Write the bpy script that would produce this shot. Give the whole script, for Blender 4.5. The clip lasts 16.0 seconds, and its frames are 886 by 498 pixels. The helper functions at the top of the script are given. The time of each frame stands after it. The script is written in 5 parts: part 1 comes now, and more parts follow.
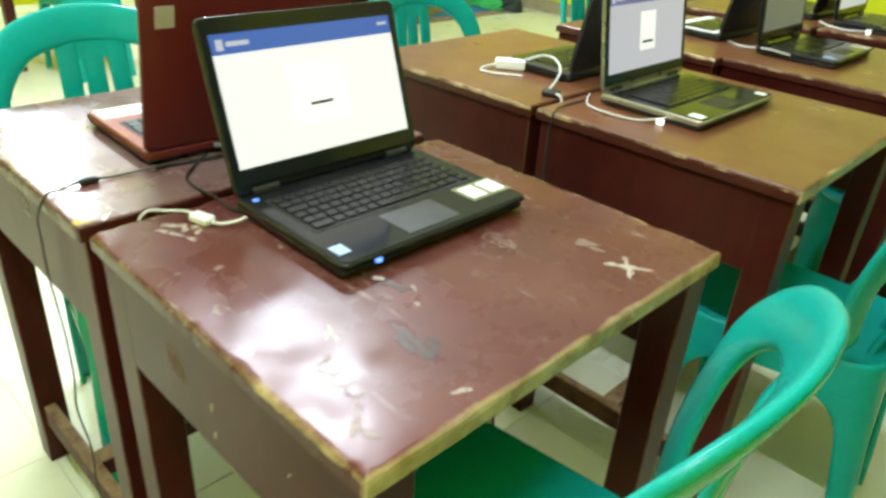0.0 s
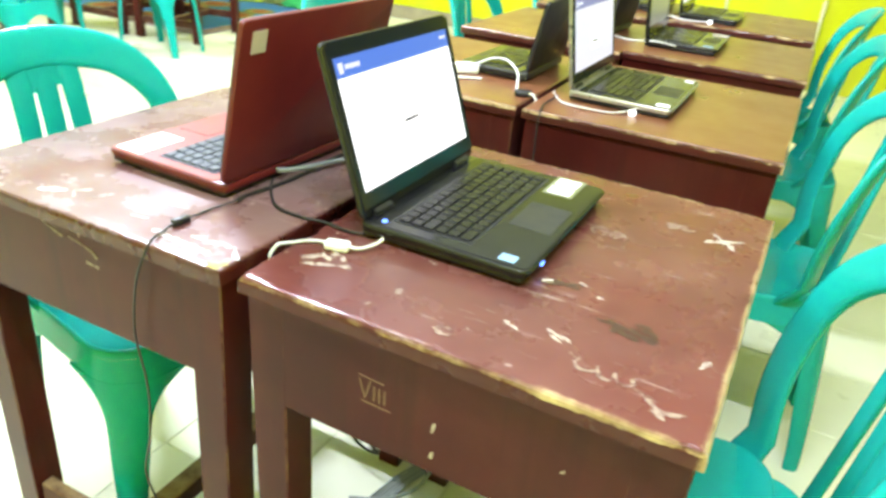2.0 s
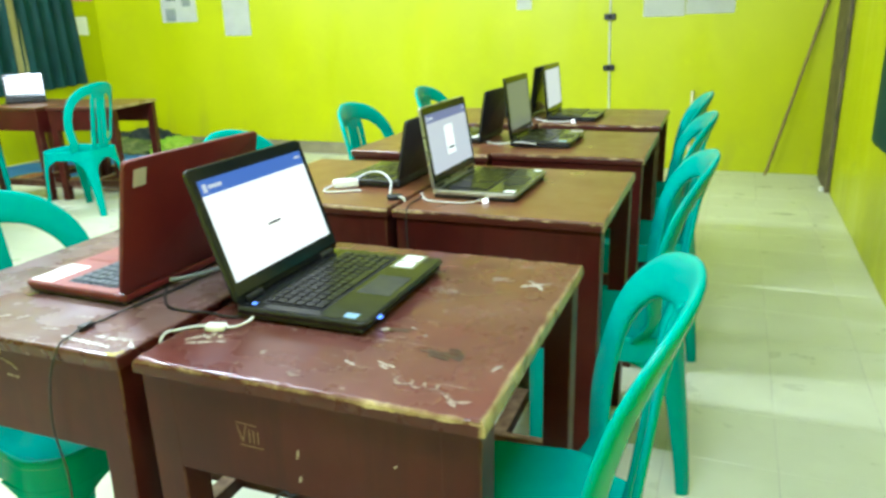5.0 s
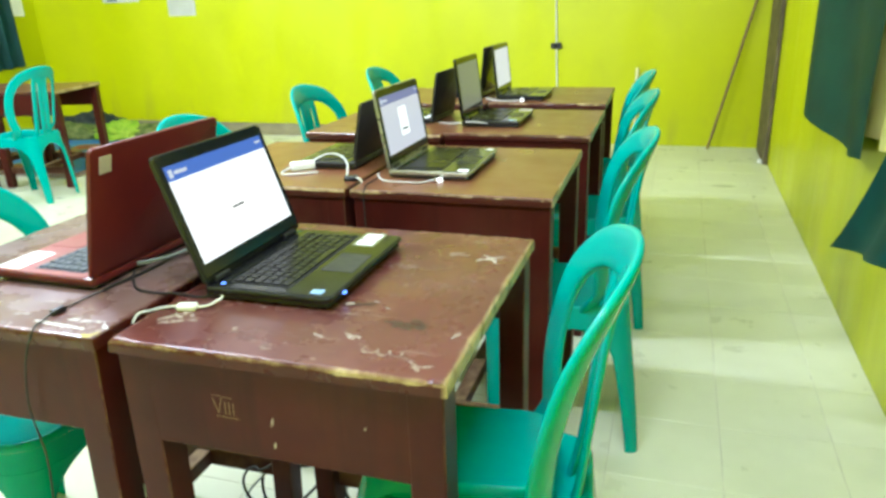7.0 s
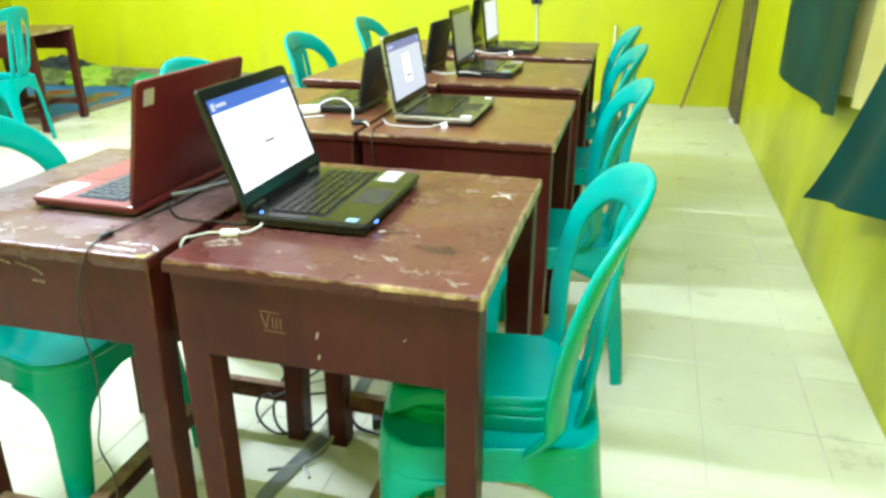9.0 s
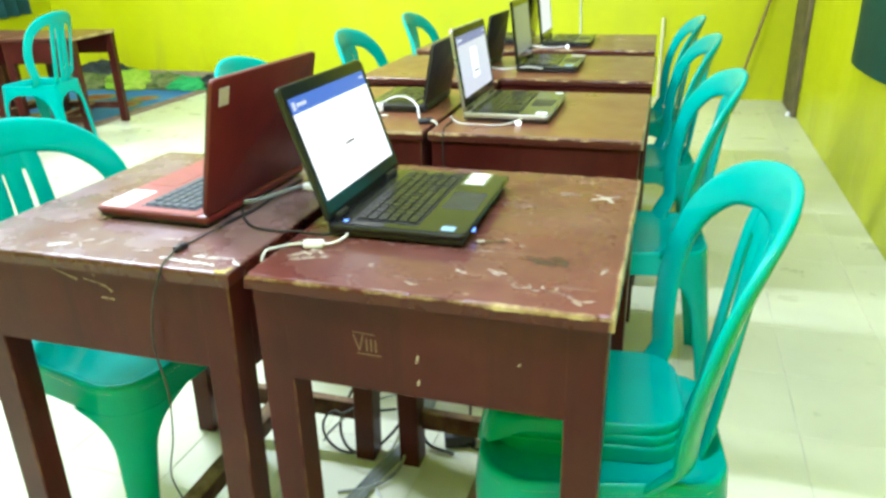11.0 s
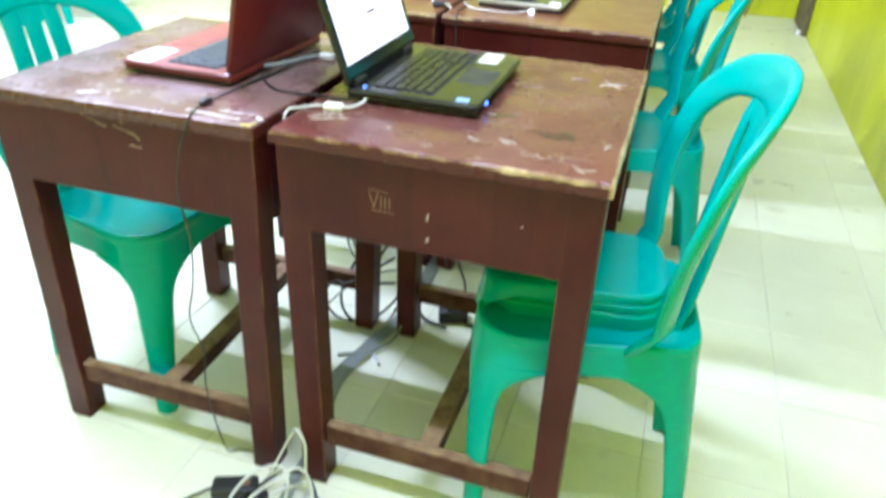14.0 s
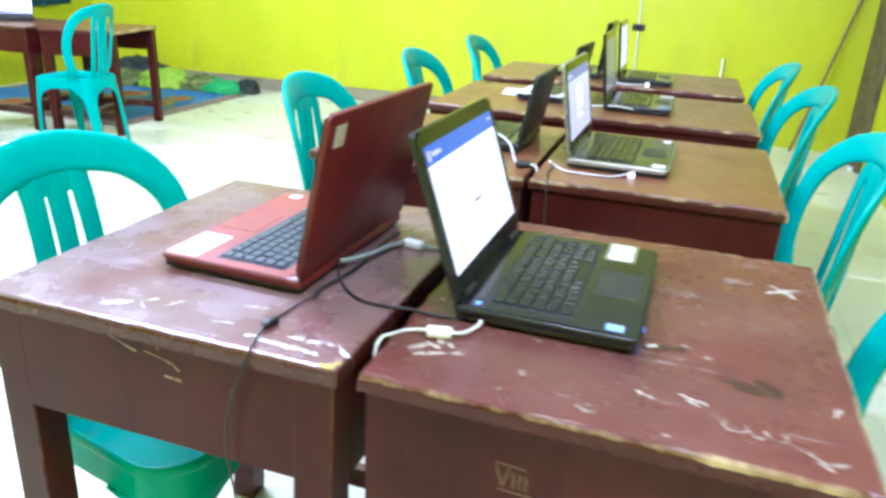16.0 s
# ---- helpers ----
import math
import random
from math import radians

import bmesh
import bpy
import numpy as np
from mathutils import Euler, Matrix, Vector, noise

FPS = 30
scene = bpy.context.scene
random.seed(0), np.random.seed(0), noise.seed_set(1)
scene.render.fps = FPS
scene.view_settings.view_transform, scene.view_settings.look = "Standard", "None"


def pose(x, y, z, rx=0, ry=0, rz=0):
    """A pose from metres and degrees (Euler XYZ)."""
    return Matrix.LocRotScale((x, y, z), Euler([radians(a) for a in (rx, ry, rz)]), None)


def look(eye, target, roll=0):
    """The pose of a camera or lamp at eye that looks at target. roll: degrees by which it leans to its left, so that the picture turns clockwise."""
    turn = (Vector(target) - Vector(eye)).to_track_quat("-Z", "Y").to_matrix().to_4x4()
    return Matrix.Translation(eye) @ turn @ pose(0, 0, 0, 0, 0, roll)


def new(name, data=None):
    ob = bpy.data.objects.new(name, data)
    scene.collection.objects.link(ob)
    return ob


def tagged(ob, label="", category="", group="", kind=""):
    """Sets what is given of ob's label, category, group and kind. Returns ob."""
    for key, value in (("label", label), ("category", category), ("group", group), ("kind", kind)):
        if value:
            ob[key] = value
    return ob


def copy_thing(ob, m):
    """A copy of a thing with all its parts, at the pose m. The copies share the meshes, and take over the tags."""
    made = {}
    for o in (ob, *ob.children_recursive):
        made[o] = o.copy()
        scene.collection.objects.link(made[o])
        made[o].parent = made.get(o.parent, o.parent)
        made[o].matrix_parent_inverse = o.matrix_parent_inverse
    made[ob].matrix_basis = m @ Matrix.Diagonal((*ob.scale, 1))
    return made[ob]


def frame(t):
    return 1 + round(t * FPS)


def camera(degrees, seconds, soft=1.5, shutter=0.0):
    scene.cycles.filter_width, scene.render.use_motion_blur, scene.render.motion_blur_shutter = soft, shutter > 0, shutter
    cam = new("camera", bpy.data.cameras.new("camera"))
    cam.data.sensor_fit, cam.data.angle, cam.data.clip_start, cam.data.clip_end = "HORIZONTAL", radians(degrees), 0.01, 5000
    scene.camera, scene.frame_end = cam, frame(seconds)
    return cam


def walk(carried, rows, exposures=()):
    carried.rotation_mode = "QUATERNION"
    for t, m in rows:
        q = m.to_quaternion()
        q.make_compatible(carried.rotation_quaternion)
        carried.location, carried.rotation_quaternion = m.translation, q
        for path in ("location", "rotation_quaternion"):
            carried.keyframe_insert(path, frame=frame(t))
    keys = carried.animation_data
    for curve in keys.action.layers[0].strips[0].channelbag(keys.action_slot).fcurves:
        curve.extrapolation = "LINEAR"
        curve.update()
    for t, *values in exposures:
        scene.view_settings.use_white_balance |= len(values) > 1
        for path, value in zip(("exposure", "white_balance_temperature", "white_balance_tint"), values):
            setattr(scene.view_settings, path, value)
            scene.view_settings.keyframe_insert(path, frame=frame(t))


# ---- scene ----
cam = camera(63.4, 16.0, 3.0, 0.5)
PATH = [
    (0, (0.846, -0.259, 1.195), (-0.366, 1.021, 0.249), 3.9),
    (0.5, (0.828, -0.373, 1.194), (-0.34, 0.949, 0.251), 4.3),
    (1, (0.749, -0.441, 1.18), (-0.364, 0.92, 0.227), 3.6),
    (1.5, (0.626, -0.507, 1.192), (-0.305, 0.984, 0.239), 4.3),
    (2, (0.522, -0.54, 1.195), (-0.249, 1.062, 0.28), 5.1),
    (2.5, (0.37, -0.608, 1.217), (-0.2, 1.091, 0.329), 3.3),
    (3, (0.341, -0.644, 1.233), (-0.226, 1.108, 0.453), 2.8),
    (3.5, (0.431, -0.655, 1.237), (-0.176, 1.101, 0.499), 1.9),
    (4, (0.587, -0.66, 1.216), (-0.142, 1.079, 0.549), 0.6),
    (4.5, (0.707, -0.689, 1.209), (-0.145, 1.014, 0.597), -1.1),
    (5, (0.773, -0.699, 1.218), (0.057, 1.069, 0.615), -1.6),
    (7.5, (0.79, -0.823, 1.237), (0.225, 0.958, 0.522), -1.5),
    (8, (0.772, -0.89, 1.237), (0.254, 0.872, 0.444), -0.6),
    (8.5, (0.756, -0.912, 1.234), (0.274, 0.868, 0.46), 0.1),
    (11, (0.575, -0.818, 1.203), (0.009, 0.937, 0.429), -1.6),
    (11.5, (0.594, -0.97, 1.189), (0.043, 0.758, 0.346), 0.3),
    (12, (0.614, -1.05, 1.206), (0.072, 0.64, 0.284), 0.6),
    (12.5, (0.606, -1.047, 1.171), (0.11, 0.479, -0.024), 3.2),
    (13, (0.603, -1.04, 1.156), (0.117, 0.47, -0.062), 4.4),
    (13.5, (0.591, -0.99, 1.166), (0.073, 0.559, 0.012), 3.2),
    (14, (0.576, -0.917, 1.176), (0.069, 0.737, 0.172), 2.4),
    (14.5, (0.548, -0.84, 1.198), (-0.021, 0.882, 0.356), 0.7),
    (15, (0.528, -0.766, 1.209), (-0.077, 0.998, 0.486), 0.5),
    (15.5, (0.479, -0.719, 1.212), (-0.142, 1.053, 0.523), 1.0),
    (16, (0.308, -0.629, 1.198), (-0.285, 1.135, 0.467), 2.8),
]
EXPOSURES = [(0, -0.48, 7550, 1.5), (0.5, -0.26, 7500, 2.5), (1, -0.06, 7300, 3.5), (1.5, 0.12, 7050, 6.5), (2, 0.34, 7050, 9), (2.5, 0.3, 6800, 6), (3, 0.03, 6650, 5), (4, -0.13, 6650, -1), (5, -0.23, 6550, -4),
             (7.5, -0.08, 6750, 4), (8.5, 0.05, 6650, 5.5), (11, 0.05, 6550, 4.5), (12, 0.27, 6500, 5.5), (12.5, -0.15, 6500, 3.5), (13, -0.5, 6350, 4.5), (13.5, -0.45, 6350, 5.5), (14, 0.14, 5850, 18), (14.5, 0.48, 5650, 27),
             (15, 0.2, 5600, 29), (15.5, 0.1, 5600, 27), (16, 0.03, 5580, 20)]
walk(cam, [(t, look(eye, target, roll)) for t, eye, target, roll in PATH], EXPOSURES)

# ---- world, light ----
world = bpy.data.worlds.new("world")
scene.world = world
world.use_nodes = True
wn = world.node_tree.nodes
sky = wn.new("ShaderNodeTexSky")
sky.sky_type, sky.sun_disc = "NISHITA", False
sky.sun_elevation, sky.sun_rotation = radians(40), radians(250)
world.node_tree.links.new(sky.outputs[0], wn["Background"].inputs[0])
wn["Background"].inputs[1].default_value = 0.1


def area(name, m, sx, sy, watts, colour):
    data = bpy.data.lights.new(name, "AREA")
    data.shape, data.size, data.size_y, data.energy, data.color = "RECTANGLE", sx, sy, watts, colour
    ob = new(name, data)
    ob.matrix_world = m
    return ob


CEIL = 3.2
LAMP = (0.86, 0.97, 1.30)
# bare fluorescent tubes hung in one line across the room; the third is fill added over the front desks
TUBES = [(-1.65, 1.33, 2.58, 140), (-4.75, 1.33, 2.58, 104), (0.42, -0.38, 2.58, 68)]
for tx, ty, tz, watts in TUBES:
    for side in (-1, 1):
        area("tube_light", pose(tx, ty + side * 0.03, tz - 0.03, side * 68, 0, 0), 1.2, 0.04, watts, LAMP)

# ---- materials ----


def material(name, base, rough=0.5, metal=0.0, spec=0.5):
    m = bpy.data.materials.new(name)
    m.use_nodes = True
    b = m.node_tree.nodes["Principled BSDF"]
    b.inputs["Base Color"].default_value = (*base, 1)
    b.inputs["Roughness"].default_value = rough
    b.inputs["Metallic"].default_value = metal
    b.inputs["Specular IOR Level"].default_value = spec
    return m


class Nodes:
    """Short hand for node wiring in one material."""

    def __init__(self, m):
        self.tree, self.n = m.node_tree, m.node_tree.nodes
        self.bsdf = self.n["Principled BSDF"]

    def put(self, kind, **values):
        node = self.n.new(kind)
        for k, v in values.items():
            node.inputs[k.replace("_", " ")].default_value = v
        return node

    def link(self, a, b):
        self.tree.links.new(a, b)

    def coords(self, which="Object", shift=False):
        tc = self.n.new("ShaderNodeTexCoord")
        out = tc.outputs[which]
        if shift:
            info, add, mul = self.n.new("ShaderNodeObjectInfo"), self.n.new("ShaderNodeVectorMath"), self.n.new("ShaderNodeMath")
            mul.operation, mul.inputs[1].default_value = "MULTIPLY", 37.0
            self.link(info.outputs["Random"], mul.inputs[0])
            self.link(out, add.inputs[0])
            self.link(mul.outputs[0], add.inputs[1])
            out = add.outputs[0]
        return out

    def noise(self, vec, scale, detail=4.0, rough=0.55):
        t = self.put("ShaderNodeTexNoise", Scale=scale, Detail=detail, Roughness=rough)
        self.link(vec, t.inputs["Vector"])
        return t.outputs["Fac"]

    def ramp(self, fac, *stops):
        r = self.n.new("ShaderNodeValToRGB")
        e = r.color_ramp.elements
        while len(e) < len(stops):
            e.new(0.5)
        for el, (p, c) in zip(e, stops):
            el.position = p
            el.color = (*c, 1) if len(c) == 3 else c
        self.link(fac, r.inputs[0])
        return r.outputs[0]

    def mix(self, fac, a, b, blend="MIX"):
        x = self.n.new("ShaderNodeMix")
        x.data_type, x.blend_type = "RGBA", blend
        for sock, v in ((x.inputs[0], fac), (x.inputs[6], a), (x.inputs[7], b)):
            if isinstance(v, (int, float)):
                sock.default_value = v
            elif isinstance(v, tuple):
                sock.default_value = (*v, 1)
            else:
                self.link(v, sock)
        return x.outputs[2]

    def maths(self, op, a, b=0.0, clamp=False):
        x = self.n.new("ShaderNodeMath")
        x.operation, x.use_clamp = op, clamp
        for sock, v in zip(x.inputs, (a, b)):
            if isinstance(v, (int, float)):
                sock.default_value = v
            else:
                self.link(v, sock)
        return x.outputs[0]

    def bump(self, height, strength=0.3, distance=0.002):
        b = self.put("ShaderNodeBump", Strength=strength, Distance=distance)
        self.link(height, b.inputs["Height"])
        self.link(b.outputs[0], self.bsdf.inputs["Normal"])

    def colour(self, c):
        self.link(c, self.bsdf.inputs["Base Color"])

    def rough(self, r):
        self.link(r, self.bsdf.inputs["Roughness"])


BLACK, WHITE = (0, 0, 0), (1, 1, 1)


def mat_wall():
    m = material("yellow_wall_paint", (0.45, 0.50, 0.003), 0.40, 0.0, 0.45)
    k = Nodes(m)
    v = k.coords()
    big, fine = k.noise(v, 0.9, 5), k.noise(v, 60, 3)
    c = k.mix(k.ramp(big, (0.3, BLACK), (0.75, WHITE)), (0.45, 0.49, 0.002), (0.55, 0.57, 0.004))
    # dirt in streaks on a stretched grain, the colour darkened more towards the floor
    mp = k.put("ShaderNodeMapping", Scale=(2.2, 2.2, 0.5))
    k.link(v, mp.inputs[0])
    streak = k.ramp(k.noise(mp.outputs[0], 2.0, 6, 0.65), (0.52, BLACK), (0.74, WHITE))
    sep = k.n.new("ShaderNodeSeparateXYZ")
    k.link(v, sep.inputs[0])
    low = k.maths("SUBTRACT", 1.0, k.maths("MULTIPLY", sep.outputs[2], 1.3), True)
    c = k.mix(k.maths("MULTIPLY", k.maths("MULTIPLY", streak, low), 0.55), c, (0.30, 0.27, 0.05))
    k.colour(c)
    k.rough(k.ramp(k.noise(mp.outputs[0], 1.4, 5, 0.6), (0.3, (0.28,) * 3), (0.7, (0.5,) * 3)))
    k.bump(fine, 0.08, 0.002)
    return m


def mat_plinth():
    m = material("bare_cement_foot", (0.2, 0.17, 0.1), 0.8)
    k = Nodes(m)
    v = k.coords()
    k.colour(k.ramp(k.noise(v, 5, 6, 0.7), (0.25, (0.15, 0.12, 0.07)), (0.75, (0.32, 0.28, 0.16))))
    k.bump(k.noise(v, 40, 4), 0.4, 0.004)
    return m


def mat_tile():
    m = material("cream_floor_tile", (0.72, 0.72, 0.6), 0.22)
    k = Nodes(m)
    v = k.coords("Object", True)
    cloud, grain = k.noise(v, 5, 6, 0.6), k.noise(v, 70, 3)
    base = k.mix(k.ramp(cloud, (0.2, BLACK), (0.8, WHITE)), (0.71, 0.72, 0.53), (0.78, 0.79, 0.62))
    dirt = k.ramp(k.noise(v, 11, 8, 0.72), (0.60, BLACK), (0.80, WHITE))
    base = k.mix(k.maths("MULTIPLY", dirt, 0.16), base, (0.44, 0.42, 0.30))
    info = k.n.new("ShaderNodeObjectInfo")
    base = k.mix(k.maths("MULTIPLY", info.outputs["Random"], 0.12), base, (0.64, 0.64, 0.52))
    place = k.n.new("ShaderNodeNewGeometry").outputs["Position"]
    trodden = k.ramp(k.noise(place, 1.7, 7, 0.58), (0.42, BLACK), (0.72, WHITE))
    base = k.mix(k.maths("MULTIPLY", trodden, 0.27), base, (0.46, 0.45, 0.29))
    speck = k.ramp(k.noise(place, 24, 4, 0.6), (0.70, BLACK), (0.76, WHITE))
    base = k.mix(k.maths("MULTIPLY", speck, 0.30), base, (0.25, 0.23, 0.15))
    k.colour(base)
    k.rough(k.ramp(cloud, (0.2, (0.24,) * 3), (0.8, (0.36,) * 3)))
    k.bump(grain, 0.06, 0.001)
    return m


def mat_desk(name, worn, lo, hi, scuff, dust=0.3, spec=0.05):
    """Maroon paint. scuff: how rubbed and scratched it is; worn: how far the paint has gone from the rim."""
    m = material(name, hi, 0.3, 0.0, spec)
    k = Nodes(m)
    v, vs = k.coords(), k.coords("Object", scuff > 0)
    cloud = k.noise(vs, 5, 5, 0.55)
    c = k.mix(k.ramp(cloud, (0.25, BLACK), (0.75, WHITE)), lo, hi)
    if not scuff:
        # paint rubbed thin on legs and panels, brown with handling
        rubbed = k.ramp(k.noise(vs, 4.5, 7, 0.7), (0.46, BLACK), (0.70, WHITE))
        c = k.mix(k.maths("MULTIPLY", rubbed, 0.30), c, (0.090, 0.038, 0.022))
        grain = k.put("ShaderNodeMapping", Scale=(30, 30, 1.6))
        k.link(vs, grain.inputs[0])
        streak = k.ramp(k.noise(grain.outputs[0], 1.0, 5, 0.6), (0.50, BLACK), (0.72, WHITE))
        c = k.mix(k.maths("MULTIPLY", streak, 0.45), c, (0.022, 0.0035, 0.0030))
        # bare brown wood along the knocked edges
        geo, na = k.n.new("ShaderNodeNewGeometry"), k.n.new("ShaderNodeSeparateXYZ")
        k.link(geo.outputs["True Normal"], na.inputs[0])
        square = k.maths("MAXIMUM", k.maths("MAXIMUM", k.maths("ABSOLUTE", na.outputs[0]), k.maths("ABSOLUTE", na.outputs[1])), k.maths("ABSOLUTE", na.outputs[2]))
        edge = k.maths("MULTIPLY", k.maths("LESS_THAN", square, 0.92), k.ramp(k.noise(vs, 13, 5, 0.65), (0.46, BLACK), (0.62, WHITE)))
        c = k.mix(k.maths("MULTIPLY", edge, 0.6), c, (0.20, 0.115, 0.060))
    # rubbed patches, greyish films, dark stains
    broad = k.ramp(k.noise(vs, 2.6, 4, 0.6), (0.32, BLACK), (0.76, WHITE))
    c = k.mix(k.maths("MULTIPLY", broad, 0.42 * scuff), c, (0.190, 0.078, 0.055))
    patch = k.ramp(k.noise(vs, 9, 5, 0.55), (0.38, BLACK), (0.80, WHITE))
    c = k.mix(k.maths("MULTIPLY", patch, 0.35 * scuff), c, (0.24, 0.105, 0.085))
    film = k.ramp(k.noise(vs, 6, 5, 0.52), (0.30, BLACK), (0.80, WHITE))
    c = k.mix(k.maths("MULTIPLY", film, dust), c, (0.32, 0.265, 0.245) if dust > 0.3 else (0.29, 0.185, 0.150))
    # scratches, three ways across
    for turn, sx, sy, seed in ((0.45, 5, 46, 0.0), (-0.8, 6, 60, 3.1), (1.5, 4, 38, 7.7)):
        mp = k.put("ShaderNodeMapping", Scale=(sx, sy, 9), Rotation=(0, 0, turn), Location=(seed, seed, 0))
        k.link(vs, mp.inputs[0])
        s = k.ramp(k.noise(mp.outputs[0], 1.3, 5, 0.65), (0.645, BLACK), (0.70, WHITE))
        c = k.mix(k.maths("MULTIPLY", s, 0.55 * scuff), c, (0.48, 0.38, 0.34))
    fleck = k.ramp(k.noise(vs, 48, 3, 0.5), (0.70, BLACK), (0.74, WHITE))
    c = k.mix(k.maths("MULTIPLY", fleck, 0.6 * scuff), c, (0.50, 0.40, 0.34))
    stain = k.ramp(k.noise(vs, 8, 3, 0.5), (0.64, BLACK), (0.72, WHITE))
    c = k.mix(k.maths("MULTIPLY", stain, 0.15 * scuff), c, (0.05, 0.025, 0.022))
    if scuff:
        # board edges set to a darker maroon by normal; wear and dust kept to the upper face
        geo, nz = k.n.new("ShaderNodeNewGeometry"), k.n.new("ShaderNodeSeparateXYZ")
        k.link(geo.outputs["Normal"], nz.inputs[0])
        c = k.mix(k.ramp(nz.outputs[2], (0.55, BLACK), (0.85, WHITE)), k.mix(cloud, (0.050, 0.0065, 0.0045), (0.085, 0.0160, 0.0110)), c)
    if worn:
        sep, hx, hy = k.n.new("ShaderNodeSeparateXYZ"), 0.2675, 0.30
        k.link(v, sep.inputs[0])
        dx = k.maths("SUBTRACT", hx, k.maths("ABSOLUTE", sep.outputs[0]))
        dy = k.maths("SUBTRACT", hy, k.maths("ABSOLUTE", sep.outputs[1]))
        n = k.maths("ADD", k.maths("MULTIPLY", k.maths("SUBTRACT", k.noise(vs, 30, 5, 0.7), 0.5), 0.020), k.maths("MULTIPLY", k.maths("SUBTRACT", k.noise(vs, 9, 3, 0.5), 0.50), -0.024))
        east = k.maths("GREATER_THAN", sep.outputs[0], 0.0)
        arris = k.maths("GREATER_THAN", sep.outputs[2], k.maths("ADD", 0.7635, k.maths("MULTIPLY", n, 0.6)))
        r1 = k.maths("MULTIPLY", k.ramp(k.maths("ADD", dx, k.maths("MULTIPLY", n, 0.6)), (0.0, WHITE), (worn, BLACK)), east)
        r2 = k.maths("MULTIPLY", k.ramp(k.maths("ADD", dy, k.maths("ADD", n, 0.0025)), (0.0, WHITE), (worn, BLACK)), arris)
        geo2, nv = k.n.new("ShaderNodeNewGeometry"), k.n.new("ShaderNodeSeparateXYZ")
        k.link(geo2.outputs["Normal"], nv.inputs[0])
        flank = k.maths("MULTIPLY", k.maths("GREATER_THAN", nv.outputs[0], 0.35), k.ramp(k.noise(vs, 14, 4, 0.6), (0.34, BLACK), (0.42, WHITE)))
        flank = k.maths("MULTIPLY", flank if worn > 0.005 else 0.0, k.maths("GREATER_THAN", sep.outputs[2], k.maths("ADD", 0.749, k.maths("MULTIPLY", n, 0.25))))
        rim = k.maths("MAXIMUM", k.maths("MAXIMUM", r1, r2), flank)
        wood = k.mix(k.ramp(k.noise(vs, 22, 5, 0.7), (0.3, BLACK), (0.7, WHITE)), (0.26, 0.155, 0.070), (0.56, 0.42, 0.23))
        c = k.mix(rim, c, wood)
    k.colour(c)
    wear = 0.5 * scuff ** 0.5
    k.rough(k.ramp(k.noise(vs, 11, 6, 0.58), (0.30, (0.33 - 0.44 * wear,) * 3), (0.70, (0.36 + 0.10 * wear,) * 3)))
    k.bump(k.noise(vs, 24, 4, 0.55), 0.010 + 0.022 * scuff, 0.001)
    return m


def mat_scrape(name, pale, lo, hi):
    """Paint scraped through in flecks: the maroon still shows between them."""
    m = material(name, pale, 0.4, 0.0, 0.4)
    k = Nodes(m)
    v = k.coords("Object", True)
    gone = k.ramp(k.noise(v, 105, 5, 0.7), (lo, BLACK), (hi, WHITE))
    k.colour(k.mix(gone, (0.105, 0.024, 0.019), pale))
    return m


def mat_rail():
    """Foot rail: dark paint on its sides, scraped to brown wood and dusty where feet rest on it."""
    m = material("dusty_worn_rail", (0.09, 0.03, 0.02), 0.55, 0.0, 0.2)
    k = Nodes(m)
    v = k.coords("Object", True)
    paint = k.mix(k.ramp(k.noise(v, 14, 5, 0.65), (0.40, BLACK), (0.66, WHITE)), (0.055, 0.010, 0.008), (0.120, 0.055, 0.032))
    wood = k.mix(k.ramp(k.noise(v, 26, 5, 0.65), (0.32, BLACK), (0.68, WHITE)), (0.130, 0.062, 0.036), (0.330, 0.220, 0.120))
    geo, nz = k.n.new("ShaderNodeNewGeometry"), k.n.new("ShaderNodeSeparateXYZ")
    k.link(geo.outputs["Normal"], nz.inputs[0])
    k.colour(k.mix(k.ramp(nz.outputs[2], (0.25, BLACK), (0.6, WHITE)), paint, wood))
    k.bump(k.noise(v, 60, 4), 0.05, 0.001)
    return m


def mat_plastic(name, base, rough=0.28):
    m = material(name, base, rough)
    k = Nodes(m)
    v = k.coords("Object", True)
    dark = tuple(x * 0.90 for x in base)
    k.colour(k.mix(k.ramp(k.noise(v, 7, 6, 0.65), (0.35, BLACK), (0.7, WHITE)), dark, base))
    k.rough(k.ramp(k.noise(v, 16, 5, 0.6), (0.25, (rough * 0.75,) * 3), (0.8, (rough * 1.5,) * 3)))
    k.bump(k.noise(v, 90, 3), 0.06, 0.001)
    return m


def mat_fine(name, base, rough, metal=0.0, scale=120, spread=0.2, bump=0.05):
    m = material(name, base, rough, metal)
    k = Nodes(m)
    v = k.coords("Object", True)
    lo, hi = tuple(x * (1 - spread) for x in base), tuple(min(1, x * (1 + spread)) for x in base)
    k.colour(k.mix(k.ramp(k.noise(v, 8, 5, 0.6), (0.3, BLACK), (0.7, WHITE)), lo, hi))
    k.rough(k.ramp(k.noise(v, 20, 5), (0.25, (rough * 0.8,) * 3), (0.8, (min(1, rough * 1.3),) * 3)))
    k.bump(k.noise(v, scale, 2), bump, 0.001)
    return m


def mat_glow(name, colour, strength):
    m = material(name, BLACK, 0.25)
    b = m.node_tree.nodes["Principled BSDF"]
    b.inputs["Emission Color"].default_value = (*colour, 1)
    b.inputs["Emission Strength"].default_value = strength
    return m


